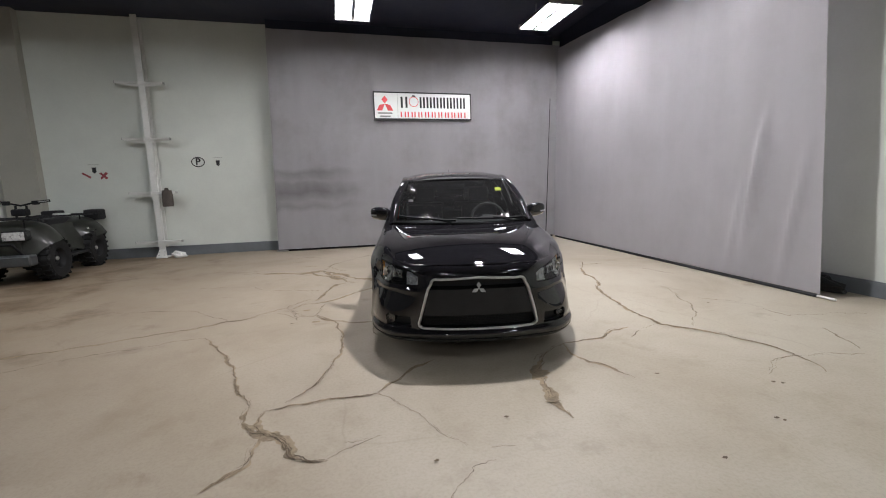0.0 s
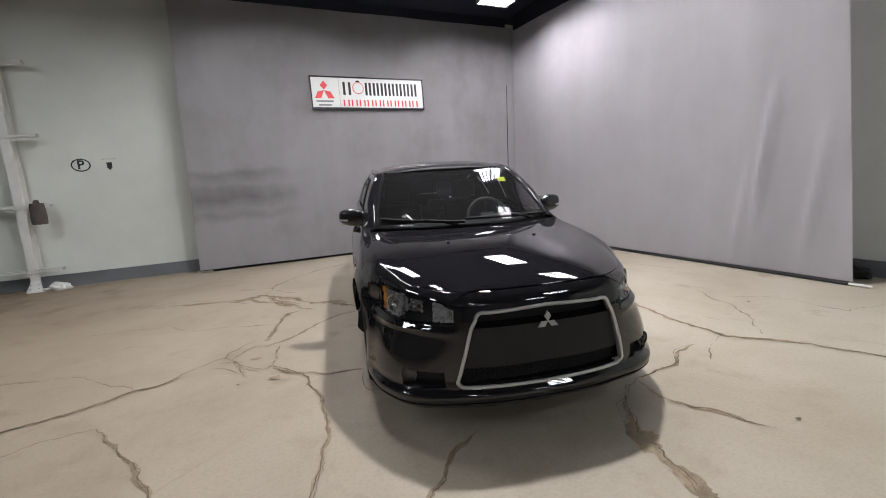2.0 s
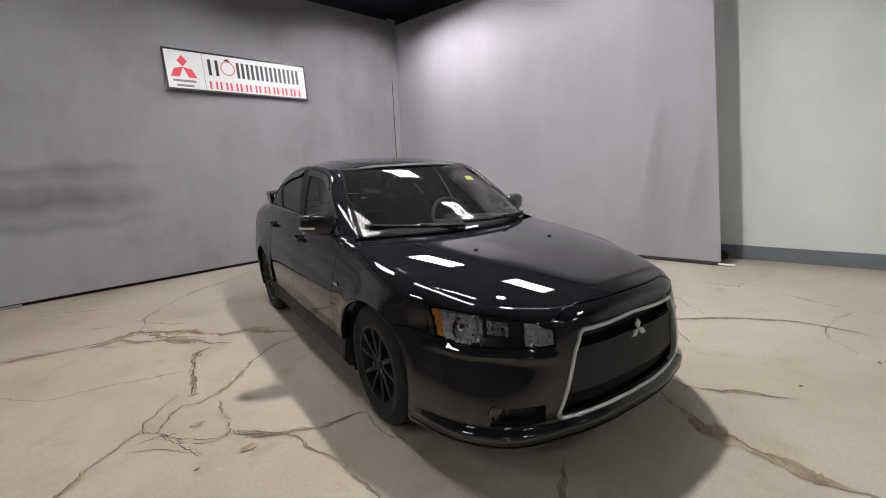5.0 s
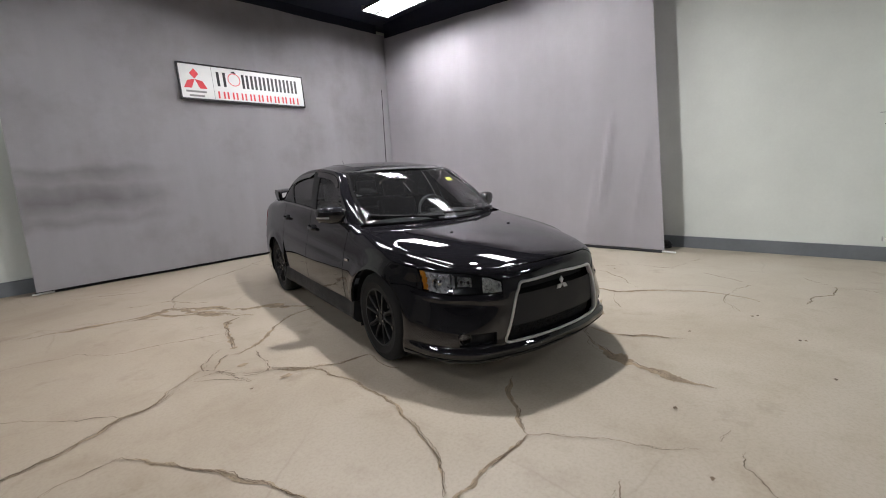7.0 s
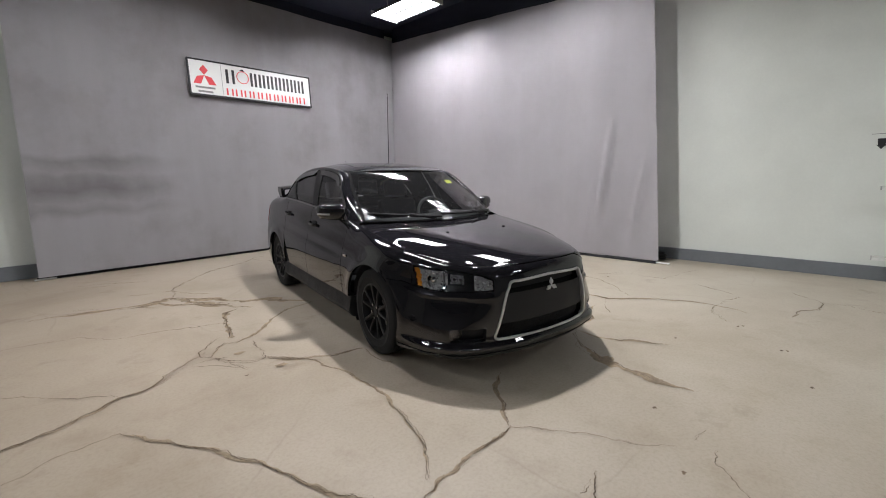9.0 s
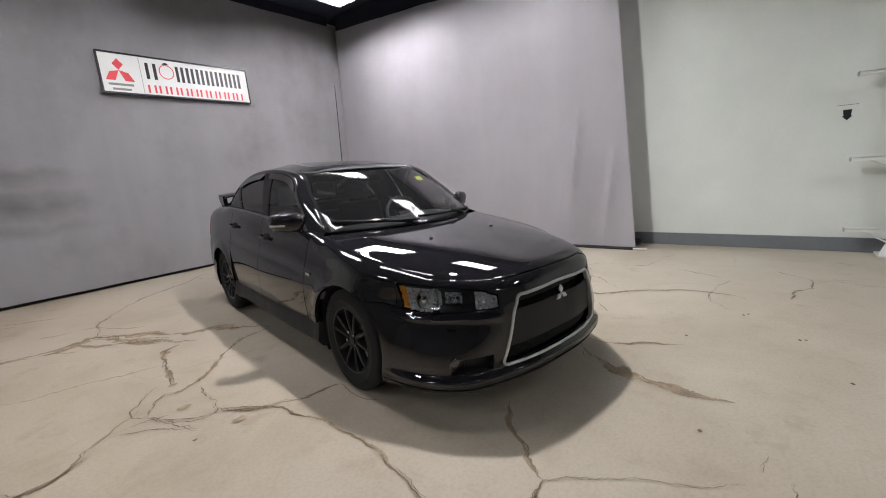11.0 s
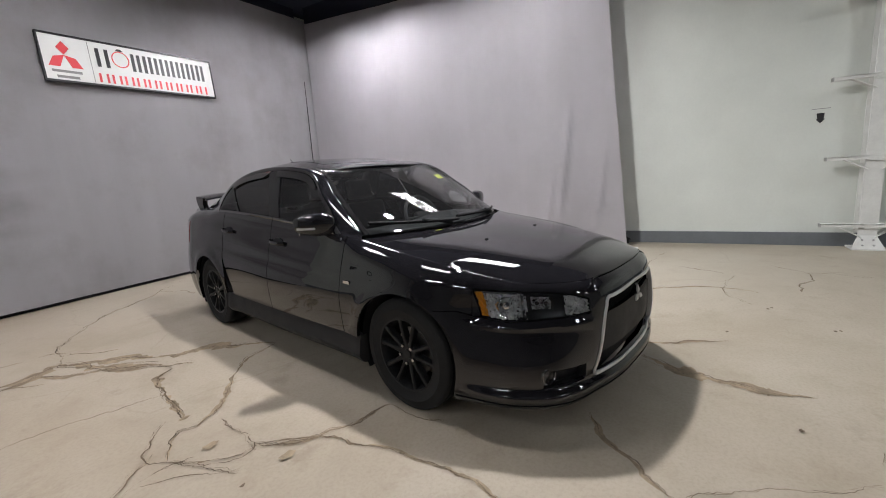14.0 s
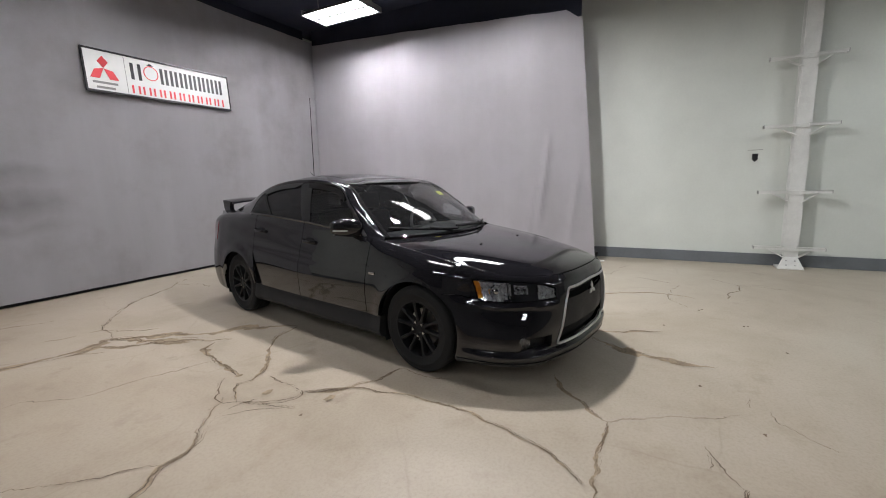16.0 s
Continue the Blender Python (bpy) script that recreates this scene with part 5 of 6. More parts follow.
for s in (1, -1):
    bm = bmesh.new()
    v = []
    for z, ya, yb, x in ((1.085, 3.23, 3.42, 0.585), (1.14, 3.21, 3.41, 0.6), (1.2, 3.15, 3.39, 0.612)):
        v.append([bm.verts.new((s * (x + dx), y, z)) for dx, y in ((-0.03, ya), (0.012, ya + 0.02), (0.012, yb - 0.02), (-0.03, yb))])
    for a, b in zip(v, v[1:]):
        for i in range(4):
            bm.faces.new((a[i], a[(i + 1) % 4], b[(i + 1) % 4], b[i]))
    bmesh.ops.bevel(bm, geom=list(bm.edges), offset=0.006, segments=2, affect="EDGES")
    part("wing_support", bm, PAINT, spoiler)
part("aerial", rod(bmesh.new(), (0, 2.28, 1.42), (0, 2.42, 1.53), 0.004, 8, 0.002), BLACK, car)


# mirrors
def door_mirror(s):
    bm = bmesh.new()
    bmesh.ops.create_uvsphere(bm, u_segments=36, v_segments=20, radius=1)
    for v in bm.verts:
        x, y, z = v.co
        x, y, z = (math.copysign(abs(c) ** 0.62, c) for c in (x, y, z))
        y = max(y, -1) * (0.085 if y < 0 else 0.035)
        taper = 1 - 0.18 * (x > 0) * x
        v.co = Vector((s * (0.853 + x * 0.108), 0.735 + y + 0.05 * x, 1.03 + z * 0.072 * taper + 0.008 * x))
    m = part("door_mirror", bm, PAINT, car)
    bm = bmesh.new()
    path = [(Vector((s * x, y, z)), Vector((0, -1, 0)), Vector((0, 0, 1))) for x, y, z in [(0.8 + 0.165 * f, 0.648 + 0.1 * f**3, 1.008 + 0.008 * f) for f in linspace(0.55, 1, 10)]]
    sweep(bm, path, [(-0.003, -0.007), (0.003, -0.006), (0.003, 0.006), (-0.003, 0.007)])
    part("repeater", bm, SATIN_CHROME, m, "pale indicator strip")
    bm = bmesh.new()
    path = [(Vector((s * x, y, z)), Vector((0, 1, 0)), Vector((0, 0, 1))) for x, y, z in ((0.745, 0.7, 0.965), (0.775, 0.71, 0.972), (0.82, 0.725, 0.985))]
    sweep(bm, path, [(-0.045, -0.018), (0.04, -0.018), (0.04, 0.016), (-0.045, 0.016)])
    part("mirror_foot", bm, PLASTIC, m)
    part("mirror_glass", boxed(min(s * 0.77, s * 0.94), max(s * 0.77, s * 0.94), 0.768, 0.776, 0.97, 1.088, 0.004), CHROME, m)


for s in (1, -1):
    door_mirror(s)

# cowl and wipers
bm = bmesh.new()
grid = []
for f in linspace(0, 1, 5):
    row = []
    for u in linspace(-1, 1, 31):
        y = 0.155 + 0.265 * u * u + 0.09 * f
        row.append((u * 0.7, y, 0.938 - 0.012 * math.sin(math.pi * f) + 0.012 * f - 0.008 * u * u))
    grid.append(row)
sheet(bm, grid)
part("cowl_panel", bm, BLACK, car)


def on_screen(u, f, lift):
    e = rail(0.415 * f)
    g = 1 - abs(u) ** SCREEN
    return Vector((u * e.x, e.y - screen_bow(f) * g, e.z + screen_crown(f) * g)) + Vector((0, -0.6, 0.8)) * lift


for s in (1, -1):
    # matt black edge strip beside the pillar
    bm = bmesh.new()
    sheet(bm, [[on_screen(s * u, f, 0.003) + Vector((s * 0.004, 0, 0)) for u in (0.952, 0.96, 0.968, 0.976, 0.984)] for f in linspace(0.0, 1.0, 24)])
    part("screen_edge", bm, DULL_BLACK, car)


def wiper(u0, u1, pivot):
    bm = bmesh.new()
    n = 16
    path = [on_screen(u0 + (u1 - u0) * k / n, 0.035 + 0.085 * (abs(k / n - 0.0)) * (1 if abs(u1) > abs(u0) else 0.6), 0.012) for k in range(n + 1)]
    sweep(bm, [(q, Vector((0, -0.6, 0.8)), Vector((0, 0.8, 0.6))) for q in path], [(-0.006, -0.007), (0.012, -0.006), (0.012, 0.006), (-0.006, 0.007)])
    w = part("wiper", bm, BLACK, car)
    mid = path[n // 2] + Vector((0, -0.012, 0.014))
    bm = bmesh.new()
    rod(bm, pivot, Vector(pivot).lerp(mid, 0.45) + Vector((0, 0, 0.008)), 0.012, 8)
    rod(bm, Vector(pivot).lerp(mid, 0.45) + Vector((0, 0, 0.008)), mid, 0.008, 8)
    part("wiper_arm", bm, BLACK, w)
    bm = bmesh.new()
    bmesh.ops.create_uvsphere(bm, u_segments=14, v_segments=8, radius=0.013)
    part("wiper_pivot", bm, BLACK, w, "", Matrix.Translation(pivot))


wiper(0.95, -0.08, (0.5, 0.31, 0.95))
wiper(-0.1, -0.92, (-0.12, 0.215, 0.955))

# sticker inside the screen
c = on_screen(0.74, 0.73, -0.012)
bm = boxed(-0.032, 0.032, -0.001, 0.001, -0.03, 0.03)
part("sticker", bm, STICKER, car, "yellow paper sticker", Matrix.Translation(c) @ pose(0, 0, 0, -57, 0, 0), smooth=False)

# underbody, wheel housings and cabin
bm = bmesh.new()
box(bm, -0.45, 0.45, -0.75, 3.35, 0.2, 0.34, 0.02)
box(bm, -0.44, 0.44, -0.82, -0.55, 0.19, 0.5, 0.01)
box(bm, -0.66, 0.66, -0.66, -0.4, 0.19, 0.6, 0.01)
box(bm, -0.5, 0.5, -0.62, 0.4, 0.2, 0.3, 0.02)
box(bm, -0.52, 0.52, -0.8, 0.42, 0.34, 0.72, 0.05)
box(bm, -0.76, 0.76, 0.36, 2.25, 0.2, 0.36, 0.02)
box(bm, -0.5, 0.5, 2.2, 3.4, 0.3, 0.95, 0.05)
part("underbody", bm, BLACK, car)
for s in (1, -1):
    for yc in (0.0, 2.635):
        bm = bmesh.new()
        grid = [[(s * x, yc + 0.372 * math.cos(radians(a)), AXLE + 0.372 * math.sin(radians(a))) for x in (0.5, 0.7, 0.838)] for a in linspace(-25, 205, 40)]
        sheet(bm, grid)
        bm.faces.new([bm.verts.new((s * 0.5, yc + 0.372 * math.cos(radians(a)), AXLE + 0.372 * math.sin(radians(a)))) for a in linspace(-25, 205, 40)])
        part("wheel_housing", bm, BLACK, car)
bm = bmesh.new()
grid = []
for x in linspace(-0.7, 0.7, 25):
    hump = 0.035 * math.exp(-((x - 0.36) / 0.2) ** 2)
    k = 0.2 * (x / 0.7) ** 2
    grid.append([(x, 0.24 + k, 0.9), (x, 0.4 + k * 0.6, 0.935 + hump * 0.3), (x, 0.6 + k * 0.3, 0.95 + hump), (x, 0.78 + k * 0.2, 0.93 + hump), (x, 0.86, 0.86), (x, 0.84, 0.6)])
sheet(bm, grid)
part("dashboard", bm, DASH, car)
bm = bmesh.new()
ring = [(Vector((0.19 * math.cos(a), 0, 0.19 * math.sin(a))), Vector((math.cos(a), 0, math.sin(a))), Vector((0, 1, 0))) for a in linspace(0, 2 * math.pi, 37)[:-1]]
sweep(bm, ring, [(0.015 * math.cos(a), 0.015 * math.sin(a)) for a in linspace(0, 2 * math.pi, 9)[:-1]], True)
box(bm, -0.07, 0.07, -0.02, 0.03, -0.06, 0.05, 0.02)
for a in (0, 180, 270):
    rod(bm, (0.06 * math.cos(radians(a)), 0, 0.06 * math.sin(radians(a))), (0.185 * math.cos(radians(a)), 0, 0.185 * math.sin(radians(a))), 0.014)
part("steering_wheel", bm, DASH, car, "", pose(0.36, 0.95, 0.92, -24))


def cabin_seat(x, y, w):
    bm = bmesh.new()
    box(bm, -w, w, -0.28, 0.28, 0.36, 0.52, 0.06, 3)
    b = bmesh.new()
    box(b, -w * 0.94, w * 0.94, -0.06, 0.07, 0.0, 0.62, 0.055, 3)
    turned(b, pose(0, 0.26, 0.46, -16))
    me = bpy.data.meshes.new("tmp")
    b.to_mesh(me)
    b.free()
    bm.from_mesh(me)
    bpy.data.meshes.remove(me)
    seat_ob = part("seat", bm, SEAT, car, "", pose(x, y, 0))
    h = bmesh.new()
    box(h, -0.13, 0.13, -0.045, 0.045, 0.0, 0.19, 0.04, 3)
    part("headrest", turned(h, pose(0, 0.45, 1.09, -8)), SEAT, seat_ob)


for x in (-0.36, 0.36):
    cabin_seat(x, 1.35, 0.25)
for x in (-0.36, 0.36):
    cabin_seat(x, 2.1, 0.3)
bm = across(0.43, 0.79, lambda f: 0.12 - 0.15 * f, lambda f: 0.03, 10, 15, 0.03)
for v in bm.verts:
    v.co.z -= 0.03
part("headliner", bm, SEAT, car)
bm = bmesh.new()
box(bm, -0.1, 0.1, 0.93, 0.95, 1.27, 1.325, 0.012, 2)
part("inner_mirror", bm, BLACK, car)


# wheels
def wheel(x, y, s):
    base = Vector((0.84 * s - s * 0.1, y, 0.322))
    w = new("wheel")
    w.parent = car
    w.matrix_basis = Matrix.Translation(base) @ pose(0, 0, 0, 11.0 * (1 + y), 0, 180 if s < 0 else 0)
    tyre = [(0.205, -0.095), (0.225, -0.104), (0.27, -0.108), (0.305, -0.104), (0.318, -0.092), (0.322, -0.075), (0.316, -0.073), (0.316, -0.067), (0.3225, -0.065), (0.3235, -0.03), (0.317, -0.028),
            (0.317, -0.022), (0.324, -0.02), (0.324, 0.02), (0.317, 0.022), (0.317, 0.028), (0.3235, 0.03), (0.3225, 0.065), (0.316, 0.067), (0.316, 0.073), (0.322, 0.075), (0.318, 0.092), (0.305, 0.104),
            (0.27, 0.108), (0.262, 0.111), (0.256, 0.108), (0.225, 0.104), (0.205, 0.095)]
    part("tyre", lathe(bmesh.new(), tyre, 72), RUBBER, w)
    r = part("rim", lathe(bmesh.new(), [(0.2, -0.09), (0.19, 0.06), (0.196, 0.085), (0.213, 0.094), (0.213, 0.1), (0.202, 0.1), (0.198, 0.09), (0.186, 0.062), (0.18, -0.09)], 64), WHEEL, w)
    part("brake_disc", lathe(bmesh.new(), [(0.05, 0.0), (0.135, 0.0), (0.138, 0.012), (0.135, 0.02), (0.05, 0.02)], 40), STEEL, w)
    for k in range(10):
        bm = bmesh.new()
        a = 36 * k + (2.5 if k % 2 else -2.5)
        v = []
        for rr, half, x0, x1 in ((0.03, 0.018, 0.045, 0.078), (0.09, 0.0125, 0.05, 0.09), (0.15, 0.0105, 0.056, 0.096), (0.2, 0.015, 0.06, 0.096)):
            v.append([bm.verts.new(c) for c in ((x0, -half * 1.2, rr), (x1 - 0.006, -half, rr), (x1, -half * 0.55, rr), (x1, half * 0.55, rr), (x1 - 0.006, half, rr), (x0, half * 1.2, rr))])
        for p, q in zip(v, v[1:]):
            for i in range(6):
                bm.faces.new((p[i], p[(i + 1) % 6], q[(i + 1) % 6], q[i]))
        bm.faces.new(v[0])
        bm.faces.new(v[-1])
        part("spoke", turned(bm, pose(0, 0, 0, a, 0, 0)), WHEEL, r, angle=25)
    part("hub", lathe(bmesh.new(), [(0.0, 0.088), (0.026, 0.087), (0.03, 0.08), (0.034, 0.08), (0.06, 0.082), (0.068, 0.074), (0.07, 0.04)], 32), WHEEL, r)
    for k in range(5):
        a = radians(72 * k + 36)
        part("wheel_nut", rod(bmesh.new(), (0.07, 0.053 * math.cos(a), 0.053 * math.sin(a)), (0.094, 0.053 * math.cos(a), 0.053 * math.sin(a)), 0.0095, 6), LAMP_CHROME, r, "bright wheel nut")


for y in (0.0, 2.635):
    for s in (1, -1):
        wheel(0, y, s)


# ---- quad bike in the far corner ----
def quad_bike(m):
    q = thing("quad_bike", m, "dark green quad bike with black racks parked by the wall", "quad bike")
    for x in (-0.43, 0.43):
        for y in (-0.62, 0.62):
            w = new("wheel")
            w.parent = q
            w.matrix_basis = pose(x, y, 0.33, 0, 0, 0 if x > 0 else 180)
            bm = lathe(bmesh.new(), [(0.16, -0.1), (0.22, -0.12), (0.29, -0.115), (0.318, -0.08), (0.325, 0), (0.318, 0.08), (0.29, 0.115), (0.22, 0.12), (0.16, 0.1)], 40)
            for k in range(22):
                for sgn in (-1, 1):
                    a = radians(360 / 22 * (k + 0.25 * sgn))
                    b = boxed(sgn * 0.06 - 0.055, sgn * 0.06 + 0.055, -0.016, 0.016, 0.31, 0.342)
                    turned(b, pose(0, 0, 0, math.degrees(a), 0, 0))
                    me = bpy.data.meshes.new("tmp")
                    b.to_mesh(me)
                    b.free()
                    bm.from_mesh(me)
                    bpy.data.meshes.remove(me)
            part("tyre", bm, RUBBER, w, "knobbly black tyre", angle=30)
            part("rim", lathe(bmesh.new(), [(0.0, 0.05), (0.05, 0.055), (0.06, 0.03), (0.13, 0.02), (0.155, 0.08), (0.168, 0.1), (0.165, -0.1)], 32), PLASTIC, w)
            part("hub_cap", lathe(bmesh.new(), [(0.0, 0.075), (0.025, 0.074), (0.035, 0.062), (0.037, 0.045)], 20), ZINC, w)
    # moulded bodywork, front to rear
    bm = bmesh.new()
    high = curve([(-1.05, 0.62), (-0.95, 0.8), (-0.7, 0.93), (-0.45, 0.92), (-0.25, 0.86), (0.1, 0.8), (0.4, 0.84), (0.7, 0.9), (1.0, 0.86), (1.1, 0.74)])
    half = curve([(-1.05, 0.3), (-0.9, 0.48), (-0.6, 0.56), (-0.3, 0.42), (0.0, 0.24), (0.25, 0.3), (0.6, 0.56), (0.95, 0.52), (1.1, 0.4)])
    grid = []
    for y in linspace(-1.05, 1.1, 60):
        h, w = high(y), half(y)
        row = []
        for k in range(25):
            u = -1 + k / 12
            drop = 0.26 * abs(u) ** 5 + 0.06 * abs(u) ** 2
            row.append((w * u * (1 + 0.06 * abs(u) ** 4), y, h - drop))
        grid.append(row)
    sheet(bm, grid)
    part("bodywork", rim(bm, 0.012), CAMO, q, "mottled dark green plastic bodywork")
    part("engine_block", boxed(-0.2, 0.2, -0.5, 0.5, 0.3, 0.72, 0.06, 3), PLASTIC, q)
    part("nose_panel", boxed(-0.28, 0.28, -1.06, -0.8, 0.42, 0.72, 0.07, 3), CAMO, q)
    for s in (-1, 1):
        part("footboard", boxed(min(s * 0.2, s * 0.52), max(s * 0.2, s * 0.52), -0.3, 0.32, 0.3, 0.34, 0.015), PLASTIC, q)
        lampq = part("headlight", boxed(min(s * 0.08, s * 0.38), max(s * 0.08, s * 0.38), -1.07, -0.93, 0.66, 0.81, 0.04, 3), LAMP_BLACK, q)
        part("lens", boxed(min(s * 0.1, s * 0.36), max(s * 0.1, s * 0.36), -1.082, -1.066, 0.675, 0.795, 0.006, 2), LAMP_BRIGHT, lampq)
    bm = bmesh.new()
    box(bm, -0.17, 0.17, -0.2, 0.62, 0.8, 0.93, 0.055, 3)
    part("seat", bm, SEAT, q, "black padded seat")
    bars_q = bmesh.new()
    for s in (-1, 1):
        rod(bars_q, (s * 0.07, -0.38, 0.86), (s * 0.07, -0.36, 1.16), 0.016)
        rod(bars_q, (0, -0.36, 1.16), (s * 0.16, -0.35, 1.2), 0.014)
        rod(bars_q, (s * 0.16, -0.35, 1.2), (s * 0.33, -0.29, 1.225), 0.014)
    bar = part("handlebar", bars_q, BLACK, q)
    for s in (-1, 1):
        part("grip", rod(bmesh.new(), (s * 0.22, -0.33, 1.21), (s * 0.35, -0.28, 1.228), 0.021, 12), RUBBER, bar)
        part("brake_lever", rod(bmesh.new(), (s * 0.2, -0.37, 1.21), (s * 0.36, -0.34, 1.225), 0.006, 8), ZINC, bar)
        part("switch_box", boxed(min(s * 0.15, s * 0.23), max(s * 0.15, s * 0.23), -0.38, -0.31, 1.17, 1.235, 0.014, 2), BLACK, bar)
    part("handlebar_pod", boxed(-0.1, 0.1, -0.46, -0.32, 1.0, 1.11, 0.045, 3), BLACK, q)
    for name, y0, y1, z in (("front_rack", -1.0, -0.5, 0.975), ("rear_rack", 0.55, 1.14, 0.945)):
        bm = bmesh.new()
        for x in linspace(-0.42, 0.42, 7):
            rod(bm, (x, y0, z), (x, y1, z), 0.009, 8)
        for y in (y0, (y0 + y1) / 2, y1):
            rod(bm, (-0.45, y, z), (0.45, y, z), 0.012, 8)
        for x in (-0.3, 0.3):
            for y in (y0 + 0.08, y1 - 0.08):
                rod(bm, (x, y, z), (x, y, z - 0.14), 0.01, 8)
        part(name, bm, BLACK, q, "black tube rack")
    for s in (-1, 1):
        part("rack_end", boxed(min(s * 0.2, s * 0.46), max(s * 0.2, s * 0.46), 0.98, 1.26, 0.82, 1.02, 0.05, 3), PLASTIC, q, "black plastic rack end")
    part("front_bumper", boxed(-0.46, 0.46, -1.22, -1.02, 0.3, 0.46, 0.05, 3), SHUTTER, q, "grey plastic front bumper")
    for s in (-1, 1):
        # fender skirt between the wheels, bent in towards the footboard
        bm = bmesh.new()
        grid = []
        for y in linspace(-0.3, 0.36, 14):
            f = (y + 0.3) / 0.66
            foot = 0.34 + 0.05 * math.sin(math.pi * f)
            grid.append([(s * (0.3 + 0.18 * smooth(0, 1, w) * (0.4 + 0.6 * abs(2 * f - 1))), y, 0.84 - (0.84 - foot) * w) for w in linspace(0, 1, 8)])
        sheet(bm, grid)
        part("side_skirt", thick(bm, 0.012), CAMO, q, "mottled green side skirt")
        part("fender_light", boxed(min(s * 0.5, s * 0.53), max(s * 0.5, s * 0.53), 0.3, 0.38, 0.7, 0.725, 0.008, 2), CHROME, q)
    bm = bmesh.new()
    rod(bm, (-0.3, -1.05, 0.45), (-0.25, -1.16, 0.62), 0.016)
    rod(bm, (0.3, -1.05, 0.45), (0.25, -1.16, 0.62), 0.016)
    rod(bm, (-0.25, -1.16, 0.62), (0.25, -1.16, 0.62), 0.016)
    rod(bm, (-0.3, -1.05, 0.45), (0.3, -1.05, 0.45), 0.016)
    part("bull_bar", bm, BLACK, q)
    part("exhaust", rod(bmesh.new(), (0.2, 0.3, 0.5), (0.26, 1.05, 0.55), 0.05, 16), ZINC, q)
    part("rag", boxed(-0.1, 0.12, 0.62, 0.76, 0.945, 0.985, 0.02, 2), RAG, q, "white rag lying on the rear rack")
    return q


quad_bike(pose(-4.98, 8.72, 0, 0, 0, 3))


# ---- cracks in the concrete ----
def jagged(points, seed, rough=0.06, depth=3):
    rnd = random.Random(seed)
    pts = [Vector((*p, 0)) for p in points]
    for k in range(depth):
        out = [pts[0]]
        for a, b in zip(pts, pts[1:]):
            d = b - a
            n = Vector((-d.y, d.x, 0))
            out += [(a + b) / 2 + n * rnd.uniform(-rough, rough) * 1.6, b]
        pts = out
    return pts


layer = itertools.count()


def crack(points, width=0.006, spread=0.02, strands=2, fill=0.0):
    """A crack: fine broken lines that wander beside one another, over a crumbled, paler seam where it has opened."""
    seed = int(abs(points[0][0] * 100) + abs(points[-1][1] * 10)) + len(points)
    mid = jagged(points, seed, 0.06, 5)
    n = len(mid)
    run, at = 0.0, []
    for i, q in enumerate(mid):
        run += (q - mid[i - 1]).length if i else 0
        at.append(run)
    normals = []
    for i in range(n):
        d = mid[min(i + 2, n - 1)] - mid[max(i - 2, 0)]
        normals.append(Vector((-d.y, d.x, 0)).normalized())
    lift = 0.00007 * (next(layer) % 9)
    bm = bmesh.new()
    for k in range(strands):
        line, wide = [], []
        for i, q in enumerate(mid):
            end = min(1, 6 * at[i] / run + 0.4, 6 * (run - at[i]) / run + 0.4)
            off = spread * noise.noise(Vector((at[i] * 2.2, seed * 3.7, k * 5.1))) * (1.5 if k else 0.5) * end
            off += 0.011 * noise.noise(Vector((at[i] * 14, seed, k + 5))) + 0.007 * noise.noise(Vector((at[i] * 41, seed, k + 7)))
            line.append(q + normals[i] * off)
            gap = noise.noise(Vector((at[i] * 3.1, seed * 1.3, k * 2.7 + 9))) + 0.6 * noise.noise(Vector((at[i] * 19, seed * 1.3, k * 2.7 + 4)))
            w = width * (0.5 if k == 0 else 0.34) * end * max(0.05, min(1.4, 0.6 + 1.5 * gap))
            wide.append(w if k == 0 or gap > -0.05 else 0.0003)
        left = [bm.verts.new((q.x + normals[i].x * wide[i], q.y + normals[i].y * wide[i], 0.0042 + lift + 0.0006 * k + 0.0003 * i / n)) for i, q in enumerate(line)]
        right = [bm.verts.new((q.x - normals[i].x * wide[i], q.y - normals[i].y * wide[i], 0.0042 + lift + 0.0006 * k + 0.0003 * i / n)) for i, q in enumerate(line)]
        for i in range(n - 1):
            bm.faces.new((left[i], left[i + 1], right[i + 1], right[i]))
    part("crack", bm, CRACK, floor, smooth=False)
    if fill:
        bm = bmesh.new()
        rows = []
        for i, q in enumerate(mid):
            end = min(1, 5 * at[i] / run, 5 * (run - at[i]) / run)
            a = 1.7 * fill * end * max(0.05, 0.42 + 1.3 * noise.noise(Vector((at[i] * 2.9, seed, 2))) + 0.6 * noise.noise(Vector((at[i] * 17, seed, 3))))
            b = 1.7 * fill * end * max(0.05, 0.42 + 1.3 * noise.noise(Vector((at[i] * 3.3, seed, 8))) + 0.6 * noise.noise(Vector((at[i] * 15, seed, 6))))
            rows.append([q + normals[i] * a + Vector((0, 0, 0.0016 + 2 * lift + 0.0009 * i / n)), q - normals[i] * b + Vector((0, 0, 0.0016 + 2 * lift + 0.0009 * i / n))])
        sheet(bm, rows)
        part("crumbled_edge", bm, PATCH, floor, smooth=False)


